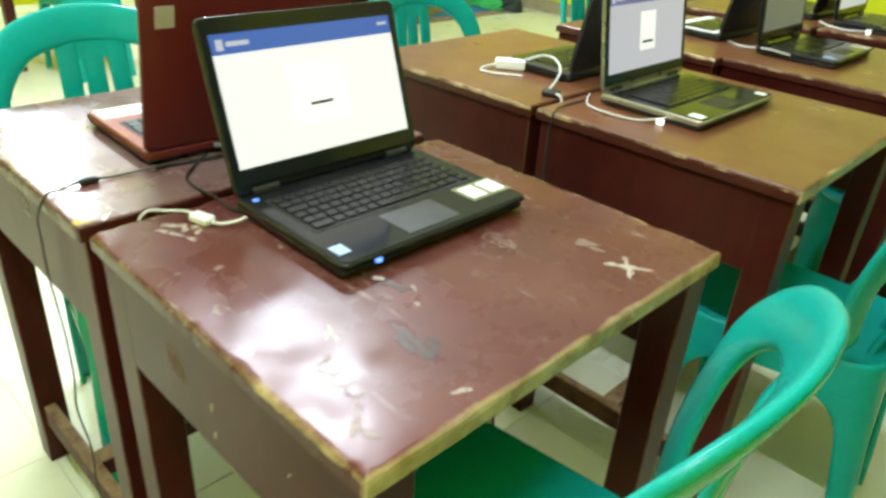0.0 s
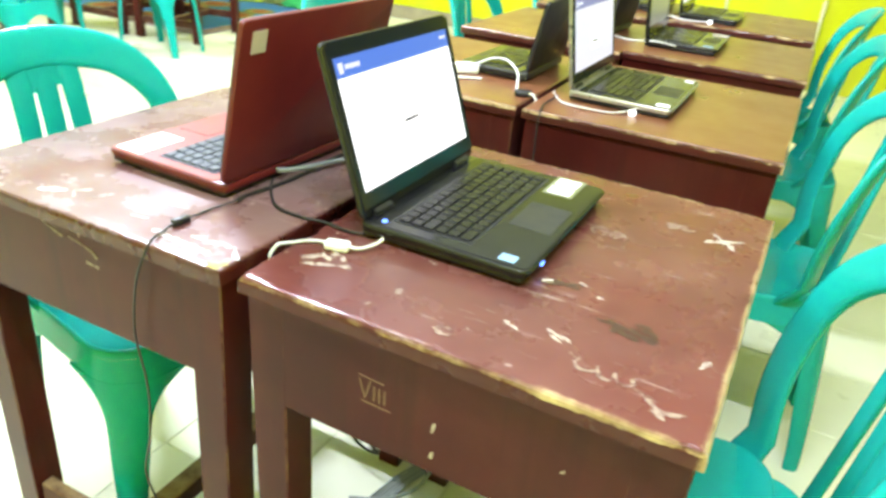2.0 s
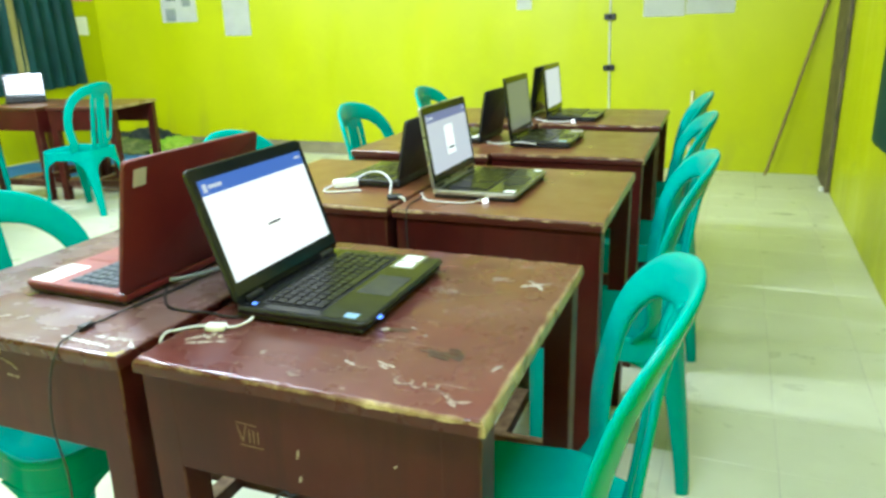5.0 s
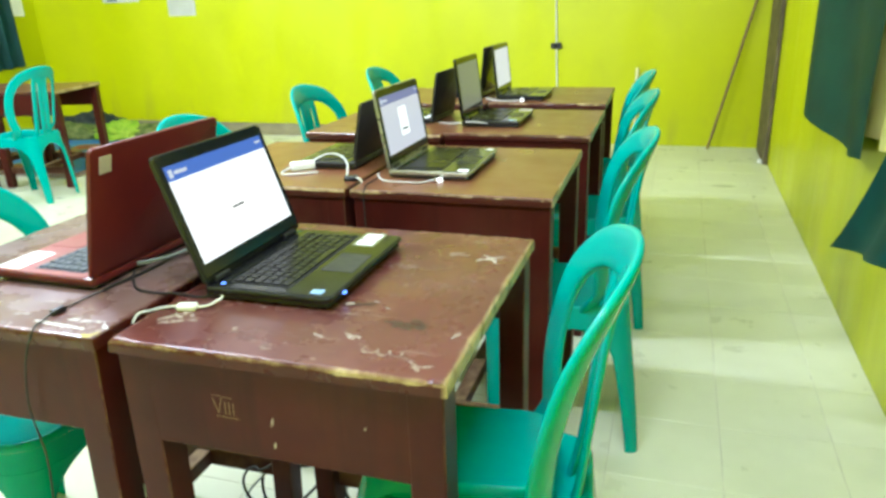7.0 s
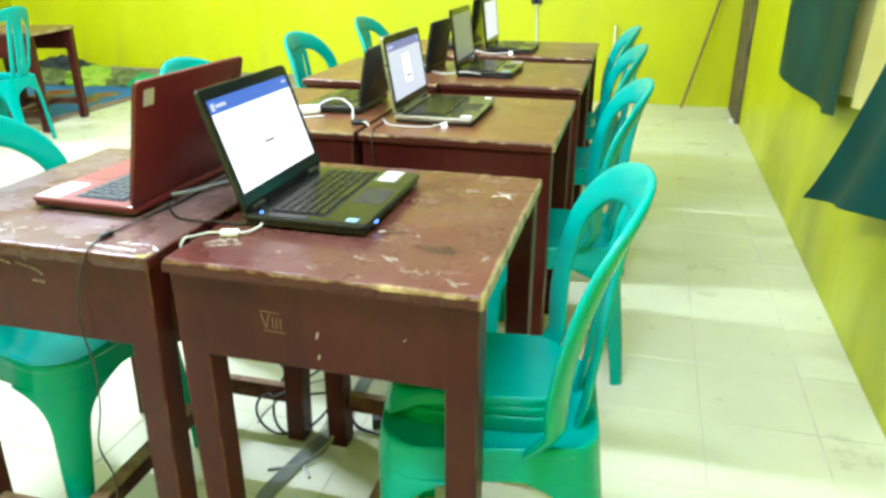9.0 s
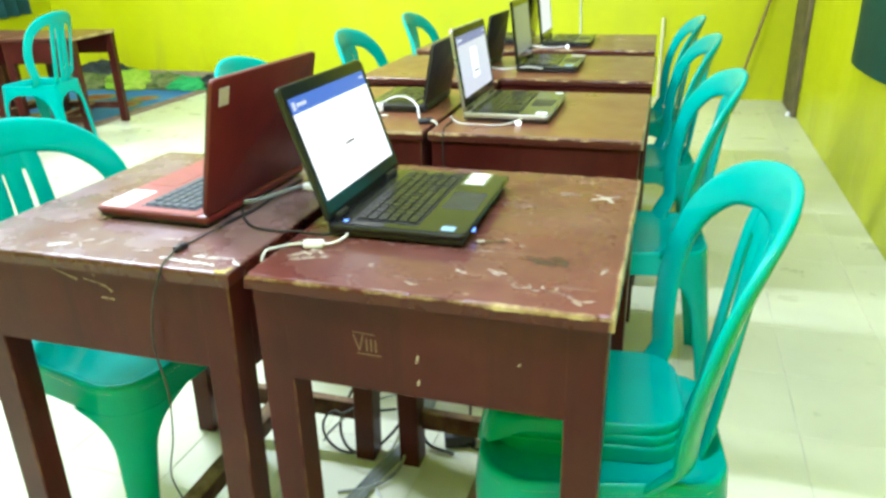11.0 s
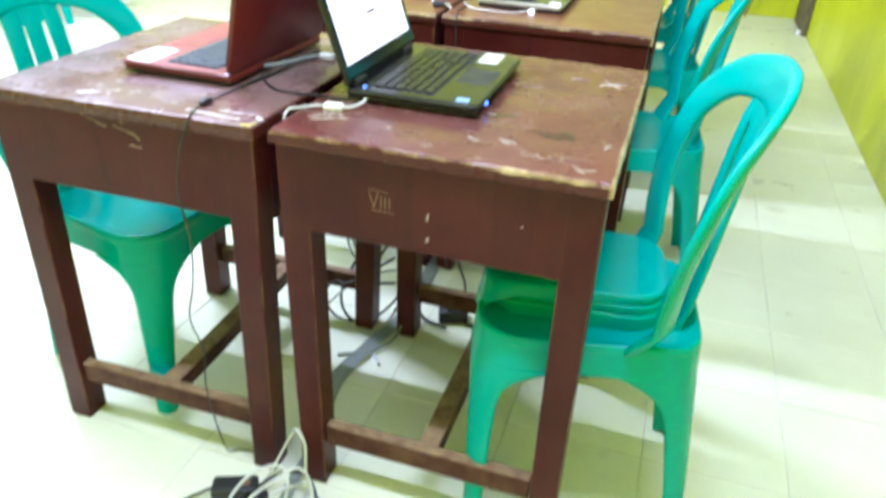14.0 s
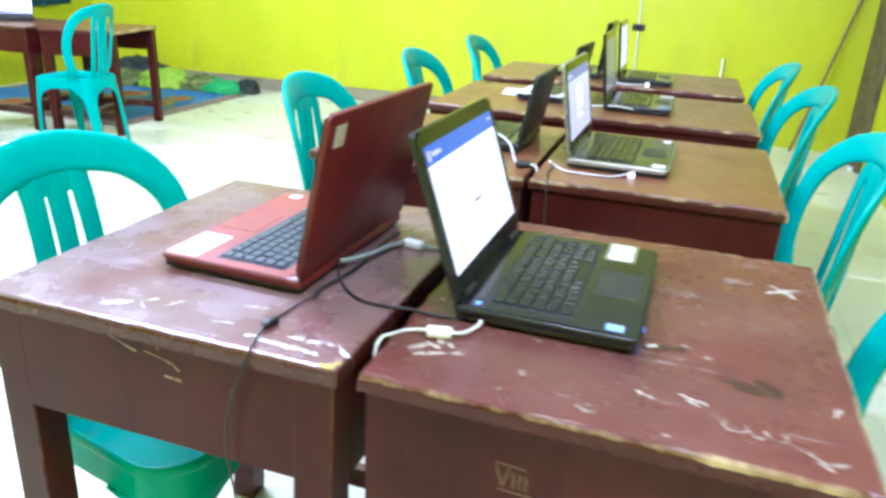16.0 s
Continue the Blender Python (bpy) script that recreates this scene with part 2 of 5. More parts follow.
def mat_cloth(name, a, b, scale=3.0):
    m = material(name, a, 0.85)
    k = Nodes(m)
    v = k.coords()
    k.colour(k.mix(k.ramp(k.noise(v, scale, 6, 0.6), (0.35, BLACK), (0.65, WHITE)), a, b))
    w = k.put("ShaderNodeTexWave", Scale=140.0, Distortion=1.0)
    k.link(v, w.inputs["Vector"])
    k.bump(w.outputs["Fac"], 0.2, 0.001)
    m.node_tree.nodes["Principled BSDF"].inputs["Specular IOR Level"].default_value = 0.2
    return m


def mat_carpet():
    m = material("blue_patterned_carpet", (0.05, 0.22, 0.45), 0.95)
    k = Nodes(m)
    v = k.coords()
    vo = k.put("ShaderNodeTexVoronoi", Scale=2.4, Randomness=0.5)
    k.link(v, vo.inputs["Vector"])
    wob = k.maths("ADD", vo.outputs["Distance"], k.maths("MULTIPLY", k.noise(v, 9, 5, 0.7), 0.22))
    c = k.ramp(wob, (0.0, (0.45, 0.16, 0.03)), (0.34, (0.62, 0.20, 0.05)), (0.41, (0.60, 0.50, 0.16)), (0.47, (0.25, 0.30, 0.10)), (0.53, (0.10, 0.42, 0.78)), (0.9, (0.07, 0.34, 0.70)))
    k.colour(k.mix(k.maths("MULTIPLY", k.noise(v, 30, 5), 0.35), c, (0.12, 0.13, 0.12)))
    k.bump(k.noise(v, 220, 2), 0.6, 0.004)
    return m


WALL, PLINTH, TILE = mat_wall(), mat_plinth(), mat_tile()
GROUT = mat_fine("grey_grout", (0.60, 0.58, 0.46), 0.8, spread=0.35)
CEILING = mat_fine("white_ceiling_board", (0.75, 0.75, 0.68), 0.7)
DESK = mat_desk("maroon_desk_paint", 0.0, (0.034, 0.0034, 0.0028), (0.080, 0.0095, 0.0078), 0.0, 0.0, 0.20)
STRETCHER = mat_rail()
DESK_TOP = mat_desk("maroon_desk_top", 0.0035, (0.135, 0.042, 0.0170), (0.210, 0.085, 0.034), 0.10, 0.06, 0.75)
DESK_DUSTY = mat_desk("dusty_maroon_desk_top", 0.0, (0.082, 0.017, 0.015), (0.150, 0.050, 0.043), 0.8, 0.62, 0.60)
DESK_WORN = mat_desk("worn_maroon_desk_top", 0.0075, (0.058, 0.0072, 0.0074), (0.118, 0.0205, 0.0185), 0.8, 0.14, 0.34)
CHAIR = mat_plastic("teal_green_plastic", (0.0, 0.360, 0.310), 0.19)
CHAIR.node_tree.nodes["Principled BSDF"].inputs["Specular IOR Level"].default_value = 0.16
BLACK_GLOSS = mat_fine("black_glossy_plastic", (0.012, 0.012, 0.013), 0.14)
BLACK_MATT = mat_fine("black_matt_plastic", (0.016, 0.016, 0.018), 0.42)
DECK = mat_fine("dark_laptop_deck", (0.014, 0.015, 0.016), 0.13, bump=0.01)
DECK.node_tree.nodes["Principled BSDF"].inputs["Specular IOR Level"].default_value = 0.30
KEYCAP = mat_fine("black_keycap", (0.011, 0.011, 0.013), 0.25)
KEYCAP.node_tree.nodes["Principled BSDF"].inputs["Specular IOR Level"].default_value = 0.25
KEYCAP_GREY = mat_fine("grey_keycap", (0.045, 0.055, 0.07), 0.4)
RED = mat_fine("red_laptop_shell", (0.118, 0.0110, 0.0115), 0.40)
RED_DECK = mat_fine("coral_red_deck", (0.28, 0.060, 0.052), 0.36)
SILVER = mat_fine("silver_laptop_shell", (0.42, 0.40, 0.34), 0.3, 0.7)
PAPER = mat_fine("white_paper", (0.86, 0.86, 0.83), 0.7, spread=0.05)
STICKER = mat_fine("pale_sticker", (0.50, 0.43, 0.42), 0.5)
OLIVE_BACK = mat_fine("olive_label_backing", (0.15, 0.16, 0.07), 0.5)
SMEAR = mat_fine("dark_soaked_stain", (0.052, 0.022, 0.015), 0.35)
PINK = mat_fine("pink_card", (0.70, 0.25, 0.20), 0.6)
BLUE_STICKER = mat_fine("blue_sticker", (0.25, 0.42, 0.62), 0.35)
WHITE_CABLE = mat_fine("white_cable", (0.62, 0.62, 0.60), 0.45)
GREY_CABLE = mat_fine("grey_cable", (0.27, 0.30, 0.28), 0.45)
PALE_CABLE = mat_fine("pale_grey_cable", (0.36, 0.36, 0.30), 0.45)
BLACK_CABLE = mat_fine("black_cable", (0.02, 0.02, 0.02), 0.45)
CREAM = mat_fine("cream_plastic", (0.66, 0.62, 0.42), 0.35)
TAPE = mat_fine("black_cloth_tape", (0.022, 0.024, 0.022), 0.55, bump=0.2)
FAINT = mat_scrape("faint_scraped_paint", (0.32, 0.24, 0.19), 0.42, 0.58)
SCRAPE = mat_scrape("pale_scraped_paint", (0.46, 0.39, 0.33), 0.33, 0.50)
CHIP = mat_scrape("white_chipped_paint", (0.62, 0.57, 0.53), 0.34, 0.48)
PANEL_SCRAPE = mat_scrape("brown_scraped_paint", (0.33, 0.245, 0.17), 0.34, 0.50)
CHALK = mat_fine("pale_yellow_paint", (0.16, 0.088, 0.048), 0.6)
YELLOW = mat_fine("yellow_chipped_paint", (0.50, 0.38, 0.06), 0.55)
CURTAIN = mat_cloth("dark_green_curtain", (0.004, 0.070, 0.062), (0.008, 0.110, 0.095))
CURTAIN.node_tree.nodes["Principled BSDF"].inputs["Roughness"].default_value = 0.50
CURTAIN.node_tree.nodes["Principled BSDF"].inputs["Specular IOR Level"].default_value = 0.35
SHEER = mat_cloth("pale_yellow_lining", (0.82, 0.74, 0.24), (0.88, 0.82, 0.36))
CARPET = mat_carpet()
HEM = mat_cloth("brown_carpet_border", (0.14, 0.09, 0.07), (0.38, 0.30, 0.24), 22)
BROWN_WOOD = mat_fine("dusty_brown_board", (0.11, 0.082, 0.042), 0.65, scale=40, spread=0.4, bump=0.3)
BAMBOO = mat_fine("brown_stick", (0.20, 0.13, 0.05), 0.6)
PAGE = mat_glow("screen_white", (0.88, 0.93, 1.0), 1.5)
PAGE_CARD = mat_glow("screen_card_white", (0.97, 0.98, 1.0), 1.62)
PAGE_DIM = mat_glow("screen_pale_lilac", (0.74, 0.77, 0.95), 0.95)
PAGE_FAR = mat_glow("screen_grey", (0.55, 0.60, 0.55), 0.35)
BLUE_BAR = mat_glow("screen_blue", (0.09, 0.21, 0.74), 1.0)
LILAC_BAR = mat_glow("screen_lilac", (0.30, 0.33, 0.75), 0.7)
TEXT_DARK = mat_glow("screen_grey_text", (0.2, 0.22, 0.28), 0.5)
CAPTION = mat_glow("screen_caption", (0.75, 0.82, 1.0), 1.0)
LED = mat_glow("blue_led", (0.1, 0.25, 1.0), 4.0)
LED_WHITE = mat_glow("white_led", (0.9, 0.95, 1.0), 3.0)
GLASS = material("window_glass", (1, 1, 1), 0.02)
GLASS.node_tree.nodes["Principled BSDF"].inputs["Transmission Weight"].default_value = 1.0
TUBE = mat_glow("lit_tube", (0.93, 1.0, 0.92), 3.0)

# ---- building helpers ----


def mesh_of(bm, name, mat, smooth=False):
    me = bpy.data.meshes.new(name)
    bmesh.ops.recalc_face_normals(bm, faces=bm.faces)
    bm.to_mesh(me)
    bm.free()
    me.materials.append(mat)
    if smooth:
        me.polygons.foreach_set("use_smooth", [True] * len(me.polygons))
        me.set_sharp_from_angle(angle=radians(58))
    return me


def part(name, bm, mat, parent, label="", smooth=False):
    """One mesh under a thing or a part, in the thing's own axes."""
    ob = new(name, mesh_of(bm, name, mat, smooth))
    ob.parent = parent
    return tagged(ob, label)


def single(name, bm, mat, label, category, smooth=False, kind="", group="", m=None):
    """A thing that is one mesh."""
    ob = tagged(new(name, mesh_of(bm, name, mat, smooth)), label, category, group, kind)
    if m:
        ob.matrix_world = m
    return ob


def thing(name, label, category, group="", m=None, kind=""):
    ob = tagged(new(name), label, category, group, kind)
    ob.empty_display_size = 0.1
    if m:
        ob.matrix_world = m
    return ob


def box(x0, x1, y0, y1, z0, z1, bevel=0.0, seg=2, bm=None):
    """A box, its edges rounded; joined into bm if given."""
    b = bmesh.new()
    bmesh.ops.create_cube(b, size=1.0, matrix=Matrix.Translation(((x0 + x1) / 2, (y0 + y1) / 2, (z0 + z1) / 2)) @ Matrix.Diagonal((abs(x1 - x0), abs(y1 - y0), abs(z1 - z0), 1)))
    if bevel:
        bmesh.ops.bevel(b, geom=b.edges[:], offset=bevel, segments=seg, affect="EDGES", profile=0.5)
    return joined(b, bm)


def joined(b, bm=None, m=None):
    if m:
        bmesh.ops.transform(b, matrix=m, verts=b.verts)
    if bm is None:
        return b
    me = bpy.data.meshes.new("t")
    b.to_mesh(me)
    b.free()
    bm.from_mesh(me)
    bpy.data.meshes.remove(me)
    return bm


def spline(points, steps=8):
    """Points along a smooth line through those given."""
    p = [Vector(q) for q in points]
    p = [2 * p[0] - p[1]] + p + [2 * p[-1] - p[-2]]
    out = []
    for i in range(1, len(p) - 2):
        for s in range(steps):
            t = s / steps
            a, b, c, d = p[i - 1:i + 3]
            out.append(0.5 * (2 * b + (c - a) * t + (2 * a - 5 * b + 4 * c - d) * t * t + (3 * b - a - 3 * c + d) * t ** 3))
    return out + [p[-2]]


def tube(points, r, sides=7, steps=8, bm=None):
    """A round cable along points, closed at both ends."""
    bm = bm or bmesh.new()
    line = spline(points, steps)
    rings, up = [], Vector((0.13, 0.21, 0.97))
    for i, q in enumerate(line):
        t = (line[min(i + 1, len(line) - 1)] - line[max(i - 1, 0)]).normalized()
        a = t.cross(up)
        a = a.normalized() if a.length > 1e-4 else t.orthogonal().normalized()
        b = t.cross(a)
        rings.append([bm.verts.new(q + r * (math.cos(w) * a + math.sin(w) * b)) for w in (2 * math.pi * k / sides for k in range(sides))])
    for u, v in zip(rings, rings[1:]):
        for k in range(sides):
            bm.faces.new((u[k], u[(k + 1) % sides], v[(k + 1) % sides], v[k]))
    bm.faces.new(rings[0])
    bm.faces.new(rings[-1])
    return bm


def loft(rings, bm=None, caps=True):
    bm = bm or bmesh.new()
    vs = [[bm.verts.new(q) for q in ring] for ring in rings]
    n = len(vs[0])
    for u, v in zip(vs, vs[1:]):
        for k in range(n):
            bm.faces.new((u[k], u[(k + 1) % n], v[(k + 1) % n], v[k]))
    if caps:
        bm.faces.new(vs[0])
        bm.faces.new(vs[-1])
    return bm


def band(points, sides, faces_to, widths, thick, bm=None):
    """A flat moulded strip with rolled edges: its line, the way across it and the way it faces, at each point."""
    rings = []
    for q, a, f, w in zip(points, sides, faces_to, widths):
        q, a, f, h, e = Vector(q), Vector(a).normalized(), Vector(f).normalized(), w / 2, thick / 2
        turn = [(math.cos(2 * math.pi * k / 18), math.sin(2 * math.pi * k / 18)) for k in range(18)]
        rings.append([q + a * (h * math.copysign(abs(x) ** 0.7, x)) + f * (e * math.copysign(abs(y) ** 0.85, y)) for x, y in turn])
    return loft(rings, bm)


def blade(points, w, z, h=0.0002, bm=None, fill=1.0):
    """A flaked, broken daub of paint along points on a level top."""
    bm = bm or bmesh.new()
    rnd = random.Random(int(abs(points[0][0] * 7919 + points[0][1] * 104729) * 1000))
    for a, b in zip(points, points[1:]):
        a, b = Vector((*a, 0)), Vector((*b, 0))
        n = max(4, int((b - a).length / (w * 0.16) * fill))
        for k in range(n):
            if rnd.random() < 0.28:
                continue
            c = a.lerp(b, (k + rnd.uniform(0.1, 0.9)) / n) + Vector((rnd.gauss(0, 0.26), rnd.gauss(0, 0.26), 0)) * w
            r, turn, m = w * rnd.uniform(0.13, 0.42), rnd.uniform(0, 6.28), rnd.choice((5, 6, 7))
            stretch = rnd.uniform(1.2, 3.5)
            along = math.atan2((b - a).y, (b - a).x)
            q = []
            for s in range(m):
                rad = r * rnd.uniform(0.55, 1.1)
                u = turn + 6.283 * s / m
                p = Vector((math.cos(u) * rad * stretch, math.sin(u) * rad, 0))
                q.append(c + Matrix.Rotation(along, 3, "Z") @ p)
            zz = z + rnd.uniform(0, 0.0002)
            loft([[v + Vector((0, 0, zz)) for v in q], [v + Vector((0, 0, zz + h)) for v in q]], bm)
    return bm

# ---- the room ----
EAST, NORTH, WEST, SOUTH = 1.46, 5.5, -5.7, -3.4


def wall(name, axis, at, out, lo, hi, holes, label):
    """A wall 15 cm thick along one axis, its openings cut through it."""
    bm = bmesh.new()

    def block(a0, a1, z0, z1):
        if axis == "x":
            box(min(at, at + out), max(at, at + out), a0, a1, z0, z1, bm=bm)
        else:
            box(a0, a1, min(at, at + out), max(at, at + out), z0, z1, bm=bm)

    at_now = lo
    for a0, a1, z0, z1 in sorted(holes):
        block(at_now, a0, 0, CEIL)
        if z0 > 0:
            block(a0, a1, 0, z0)
        block(a0, a1, z1, CEIL)
        at_now = a1
    block(at_now, hi, 0, CEIL)
    return single(name, bm, WALL, label, "wall", kind="structure")


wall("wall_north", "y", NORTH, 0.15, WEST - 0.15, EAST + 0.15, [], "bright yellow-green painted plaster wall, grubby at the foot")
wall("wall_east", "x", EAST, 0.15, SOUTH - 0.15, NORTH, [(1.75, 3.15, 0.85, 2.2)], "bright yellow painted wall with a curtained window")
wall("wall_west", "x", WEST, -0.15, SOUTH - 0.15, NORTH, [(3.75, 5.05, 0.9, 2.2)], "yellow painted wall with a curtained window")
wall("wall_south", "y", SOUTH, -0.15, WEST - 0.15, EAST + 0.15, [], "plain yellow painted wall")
single("ceiling", box(WEST - 0.2, EAST + 0.2, SOUTH - 0.2, NORTH + 0.2, CEIL, CEIL + 0.06), CEILING, "plain off-white ceiling boards", "ceiling", kind="structure")
single("floor", box(WEST - 0.15, EAST + 0.15, SOUTH - 0.15, NORTH + 0.15, -0.10, -0.002), GROUT, "cream ceramic tile floor with dark joints", "floor", kind="structure")
single("ground", box(-60, 60, -60, 60, -0.16, -0.11), PLINTH, "bare earth outside the room", "ground", kind="structure")
single("baseboard", box(WEST, -0.9, NORTH - 0.016, NORTH + 0.01, -0.004, 0.115, 0.006), PLINTH, "rough grey cement foot along the wall", "baseboard", kind="structure")


def window(name, x, y0, y1, z0, z1, depth):
    w = thing(name, "wooden window behind curtains", "window", kind="structure")
    bm = bmesh.new()
    for a0, a1, b0, b1 in ((y0, y0 + 0.06, z0, z1), (y1 - 0.06, y1, z0, z1), (y0 + 0.06, y1 - 0.06, z0, z0 + 0.06), (y0 + 0.06, y1 - 0.06, z1 - 0.06, z1),
                           ((y0 + y1) / 2 - 0.03, (y0 + y1) / 2 + 0.03, z0 + 0.06, z1 - 0.06)):
        box(x, x + depth, a0, a1, b0, b1, 0.004, bm=bm)
    part("window_frame", bm, BROWN_WOOD, w, "brown wooden frame")
    mid = (y0 + y1) / 2
    for a0, a1 in ((y0 + 0.06, mid - 0.03), (mid + 0.03, y1 - 0.06)):
        p = part("pane", box(x + depth / 2, x + depth / 2 + 0.005, a0, a1, z0 + 0.06, z1 - 0.06), GLASS, w, "clear glass pane")
        p.visible_shadow = False
    return w


window("window_1", EAST + 0.04, 1.75, 3.15, 0.85, 2.2, 0.06)
window("window_2", WEST - 0.10, 3.75, 5.05, 0.9, 2.2, 0.06)


def tube_lamp(x, y, z):
    lamp = thing("ceiling_light", "unseen white fluorescent batten hung from the ceiling", "light", "ceiling lights", pose(x, y, z))
    part("housing", box(-0.62, 0.62, -0.025, 0.025, 0.02, 0.06, 0.006), PAPER, lamp)
    part("tube", tube([(-0.6, 0, 0.0), (0, 0, 0.0), (0.6, 0, 0.0)], 0.014, 10), TUBE, lamp, "lit white tube")
    for sx in (-1, 1):
        part("rod", tube([(sx * 0.45, 0, 0.055), (sx * 0.45, 0, 0.3), (sx * 0.45, 0, CEIL - z)], 0.005, 6, 2), PAPER, lamp, "thin hanging rod")


# a batten for each of TUBES, the added third one included
for tx, ty, tz, watts in TUBES:
    tube_lamp(tx, ty, tz)


# ---- desks ----
HX, HY, HZ = 0.2675, 0.30, 0.77


def desk_top_mesh(hx, hy, z0, z1, chips, seed):
    """A board with a chipped, worn rim."""
    n = 220
    per = []
    lens = [2 * hx, 2 * hy, 2 * hx, 2 * hy]
    for k in range(n):
        s = k / n * sum(lens)
        for side, ln in enumerate(lens):
            if s <= ln:
                break
            s -= ln
        per.append([(-hx + s, -hy), (hx, -hy + s), (hx - s, hy), (-hx, hy - s)][side])
    def ring(inset, z, rag):
        out = []
        for x, y in per:
            w = noise.noise(Vector((x * 22 + seed, y * 22, seed))) * 0.6 + noise.noise(Vector((x * 70, y * 70 + seed, 3))) * 0.4
            cut = inset + rag * max(0.0, w) * chips
            sx, sy = max(-hx + cut, min(hx - cut, x)), max(-hy + cut, min(hy - cut, y))
            out.append(Vector((sx, sy, z)))
        return out
    return loft([ring(0.004, z0, 0.0), ring(0.0, z0 + 0.002, 0.002), ring(0.0, z1 - 0.008, 0.003), ring(0.0008, z1 - 0.003, 0.009), ring(0.003, z1 - 0.0006, 0.012), ring(0.007, z1, 0.014)])


def desk(m, label, top_mat=None, chips=0.6, seed=1.0, group="school desks in two rows", hz=HZ, lean=0.0):
    def sheared(b):
        for v in b.verts:
            v.co.x += lean * (1 - v.co.z / hz)
        return b

    d = thing("school_desk", label, "desk", group, m)
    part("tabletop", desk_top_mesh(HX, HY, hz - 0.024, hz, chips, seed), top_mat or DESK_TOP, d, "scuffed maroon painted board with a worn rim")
    zt, za = hz - 0.0245, hz - 0.173
    for sx in (-1, 1):
        for sy in (-1, 1):
            x, y = sx * (HX - 0.034), sy * (HY - 0.036)
            b = box(x - 0.027, x + 0.027, y - 0.027, y + 0.027, 0, zt, 0.0022, 1)
            for v in b.verts:
                if v.co.z < 0.3:
                    v.co.x = x + (v.co.x - x) * 0.93
            part("leg", sheared(b), DESK, d)
    x0, x1, y0, y1 = -HX + 0.008, HX - 0.008, -HY + 0.0092, HY - 0.0092
    part("end_panel", box(x0 + 0.047, x1 - 0.047, y0 + 0.0001, y0 + 0.018, za, zt, 0.0016, 1), DESK, d)
    part("end_panel", box(x0 + 0.047, x1 - 0.047, y1 - 0.018, y1 - 0.0001, za, zt), DESK, d)
    part("back_panel", box(x0 + 0.004, x0 + 0.022, y0 + 0.055, y1 - 0.055, za - 0.02, zt, 0.002), DESK, d)
    for y in (y0 + 0.011, y1 - 0.033):
        part("stretcher", sheared(box(x0 + 0.0535, x1 - 0.0535, y, y + 0.024, 0.105, 0.155, 0.003)), STRETCHER, d, "dusty worn rail")
    part("long_stretcher", sheared(box(-0.020, 0.020, y0 + 0.0355, y1 - 0.0335, 0.108, 0.150, 0.003)), STRETCHER, d, "dusty worn rail")
    return d


PLAIN = "maroon painted wooden school desk with scuffed top"
desk_a = desk(pose(0.268, 0.300, 0), "worn maroon school desk, paint gone from its pale rim", DESK_WORN, 1.0, 3.0)
desk_b = desk(pose(-0.292, 0.292, 0, 0, 0, 180.6), "maroon school desk, scratched, under a red laptop", DESK_DUSTY, 0.5, 9.0, lean=0.024)
for cx, cy, rz, seed in ((0.254, 1.197, 0.6, 4.0), (0.245, 2.020, 1.0, 6.0), (0.222, 2.795, 1.2, 8.0), (-0.293, 1.186, 180.6, 5.0), (-0.282, 1.965, 181, 7.0), (-0.318, 2.74, 181, 2.0)):
    desk(pose(cx, cy, 0, 0, 0, rz), PLAIN, DESK_TOP, 0.5, seed)


# marks on the two front desks
def mark(strokes, w, owner, label, mat=SCRAPE, name="paint_mark"):
    """Strokes of old paint on a desk's top, given in the room's axes."""
    bm, inv = bmesh.new(), owner.matrix_basis.inverted()
    for s in strokes:
        blade([tuple((inv @ Vector((*q, 0))).xy) for q in s], w, HZ + 0.0002, bm=bm)
    tagged(part(name, bm, mat, owner, label), kind="stuff")


def ring_of(cx, cy, rx, ry, a0=0, a1=360, n=9):
    return [(cx + rx * math.cos(radians(a0 + (a1 - a0) * k / n)), cy + ry * math.sin(radians(a0 + (a1 - a0) * k / n))) for k in range(n + 1)]


mark([[(0.455, 0.452), (0.502, 0.478)], [(0.462, 0.482), (0.494, 0.446)], [(0.472, 0.455), (0.486, 0.470)]], 0.008, desk_a, "pale cross of scraped paint")
mark([[(0.392, 0.468), (0.43, 0.482)], [(0.398, 0.480), (0.425, 0.470)]], 0.014, desk_a, "grey rubbed patch", FAINT)
mark([ring_of(0.320, 0.388, 0.013, 0.012, 40, 320), [(0.336, 0.378), (0.338, 0.400)], ring_of(0.340, 0.389, 0.011, 0.011, -80, 80, 5), [(0.358, 0.380), (0.352, 0.398)], [(0.352, 0.389), (0.364, 0.391)]], 0.0045, desk_a, "pale scraped oval scribble", FAINT)
mark([ring_of(0.402, 0.066, 0.012, 0.010, 150, 390, 7), ring_of(0.424, 0.064, 0.009, 0.011, 170, 380, 6), ring_of(0.443, 0.062, 0.010, 0.009, 160, 400, 6), [(0.378, 0.078), (0.392, 0.073)], [(0.458, 0.054), (0.472, 0.050)]], 0.0042, desk_a, "pale scraped letters, unreadable", FAINT)
mark([[(0.300, 0.093), (0.318, 0.086)], [(0.345, 0.106), (0.372, 0.095)], [(0.352, 0.098), (0.364, 0.090)]], 0.005, desk_a, "faint grey scuffs")
mark([[(0.478, 0.032), (0.505, 0.040)], [(0.470, 0.045), (0.488, 0.026)]], 0.006, desk_a, "pale scrape at the corner", FAINT)
mark([ring_of(0.253, 0.038, 0.010, 0.007, 0, 360, 8)], 0.005, desk_a, "small pale ring", FAINT)
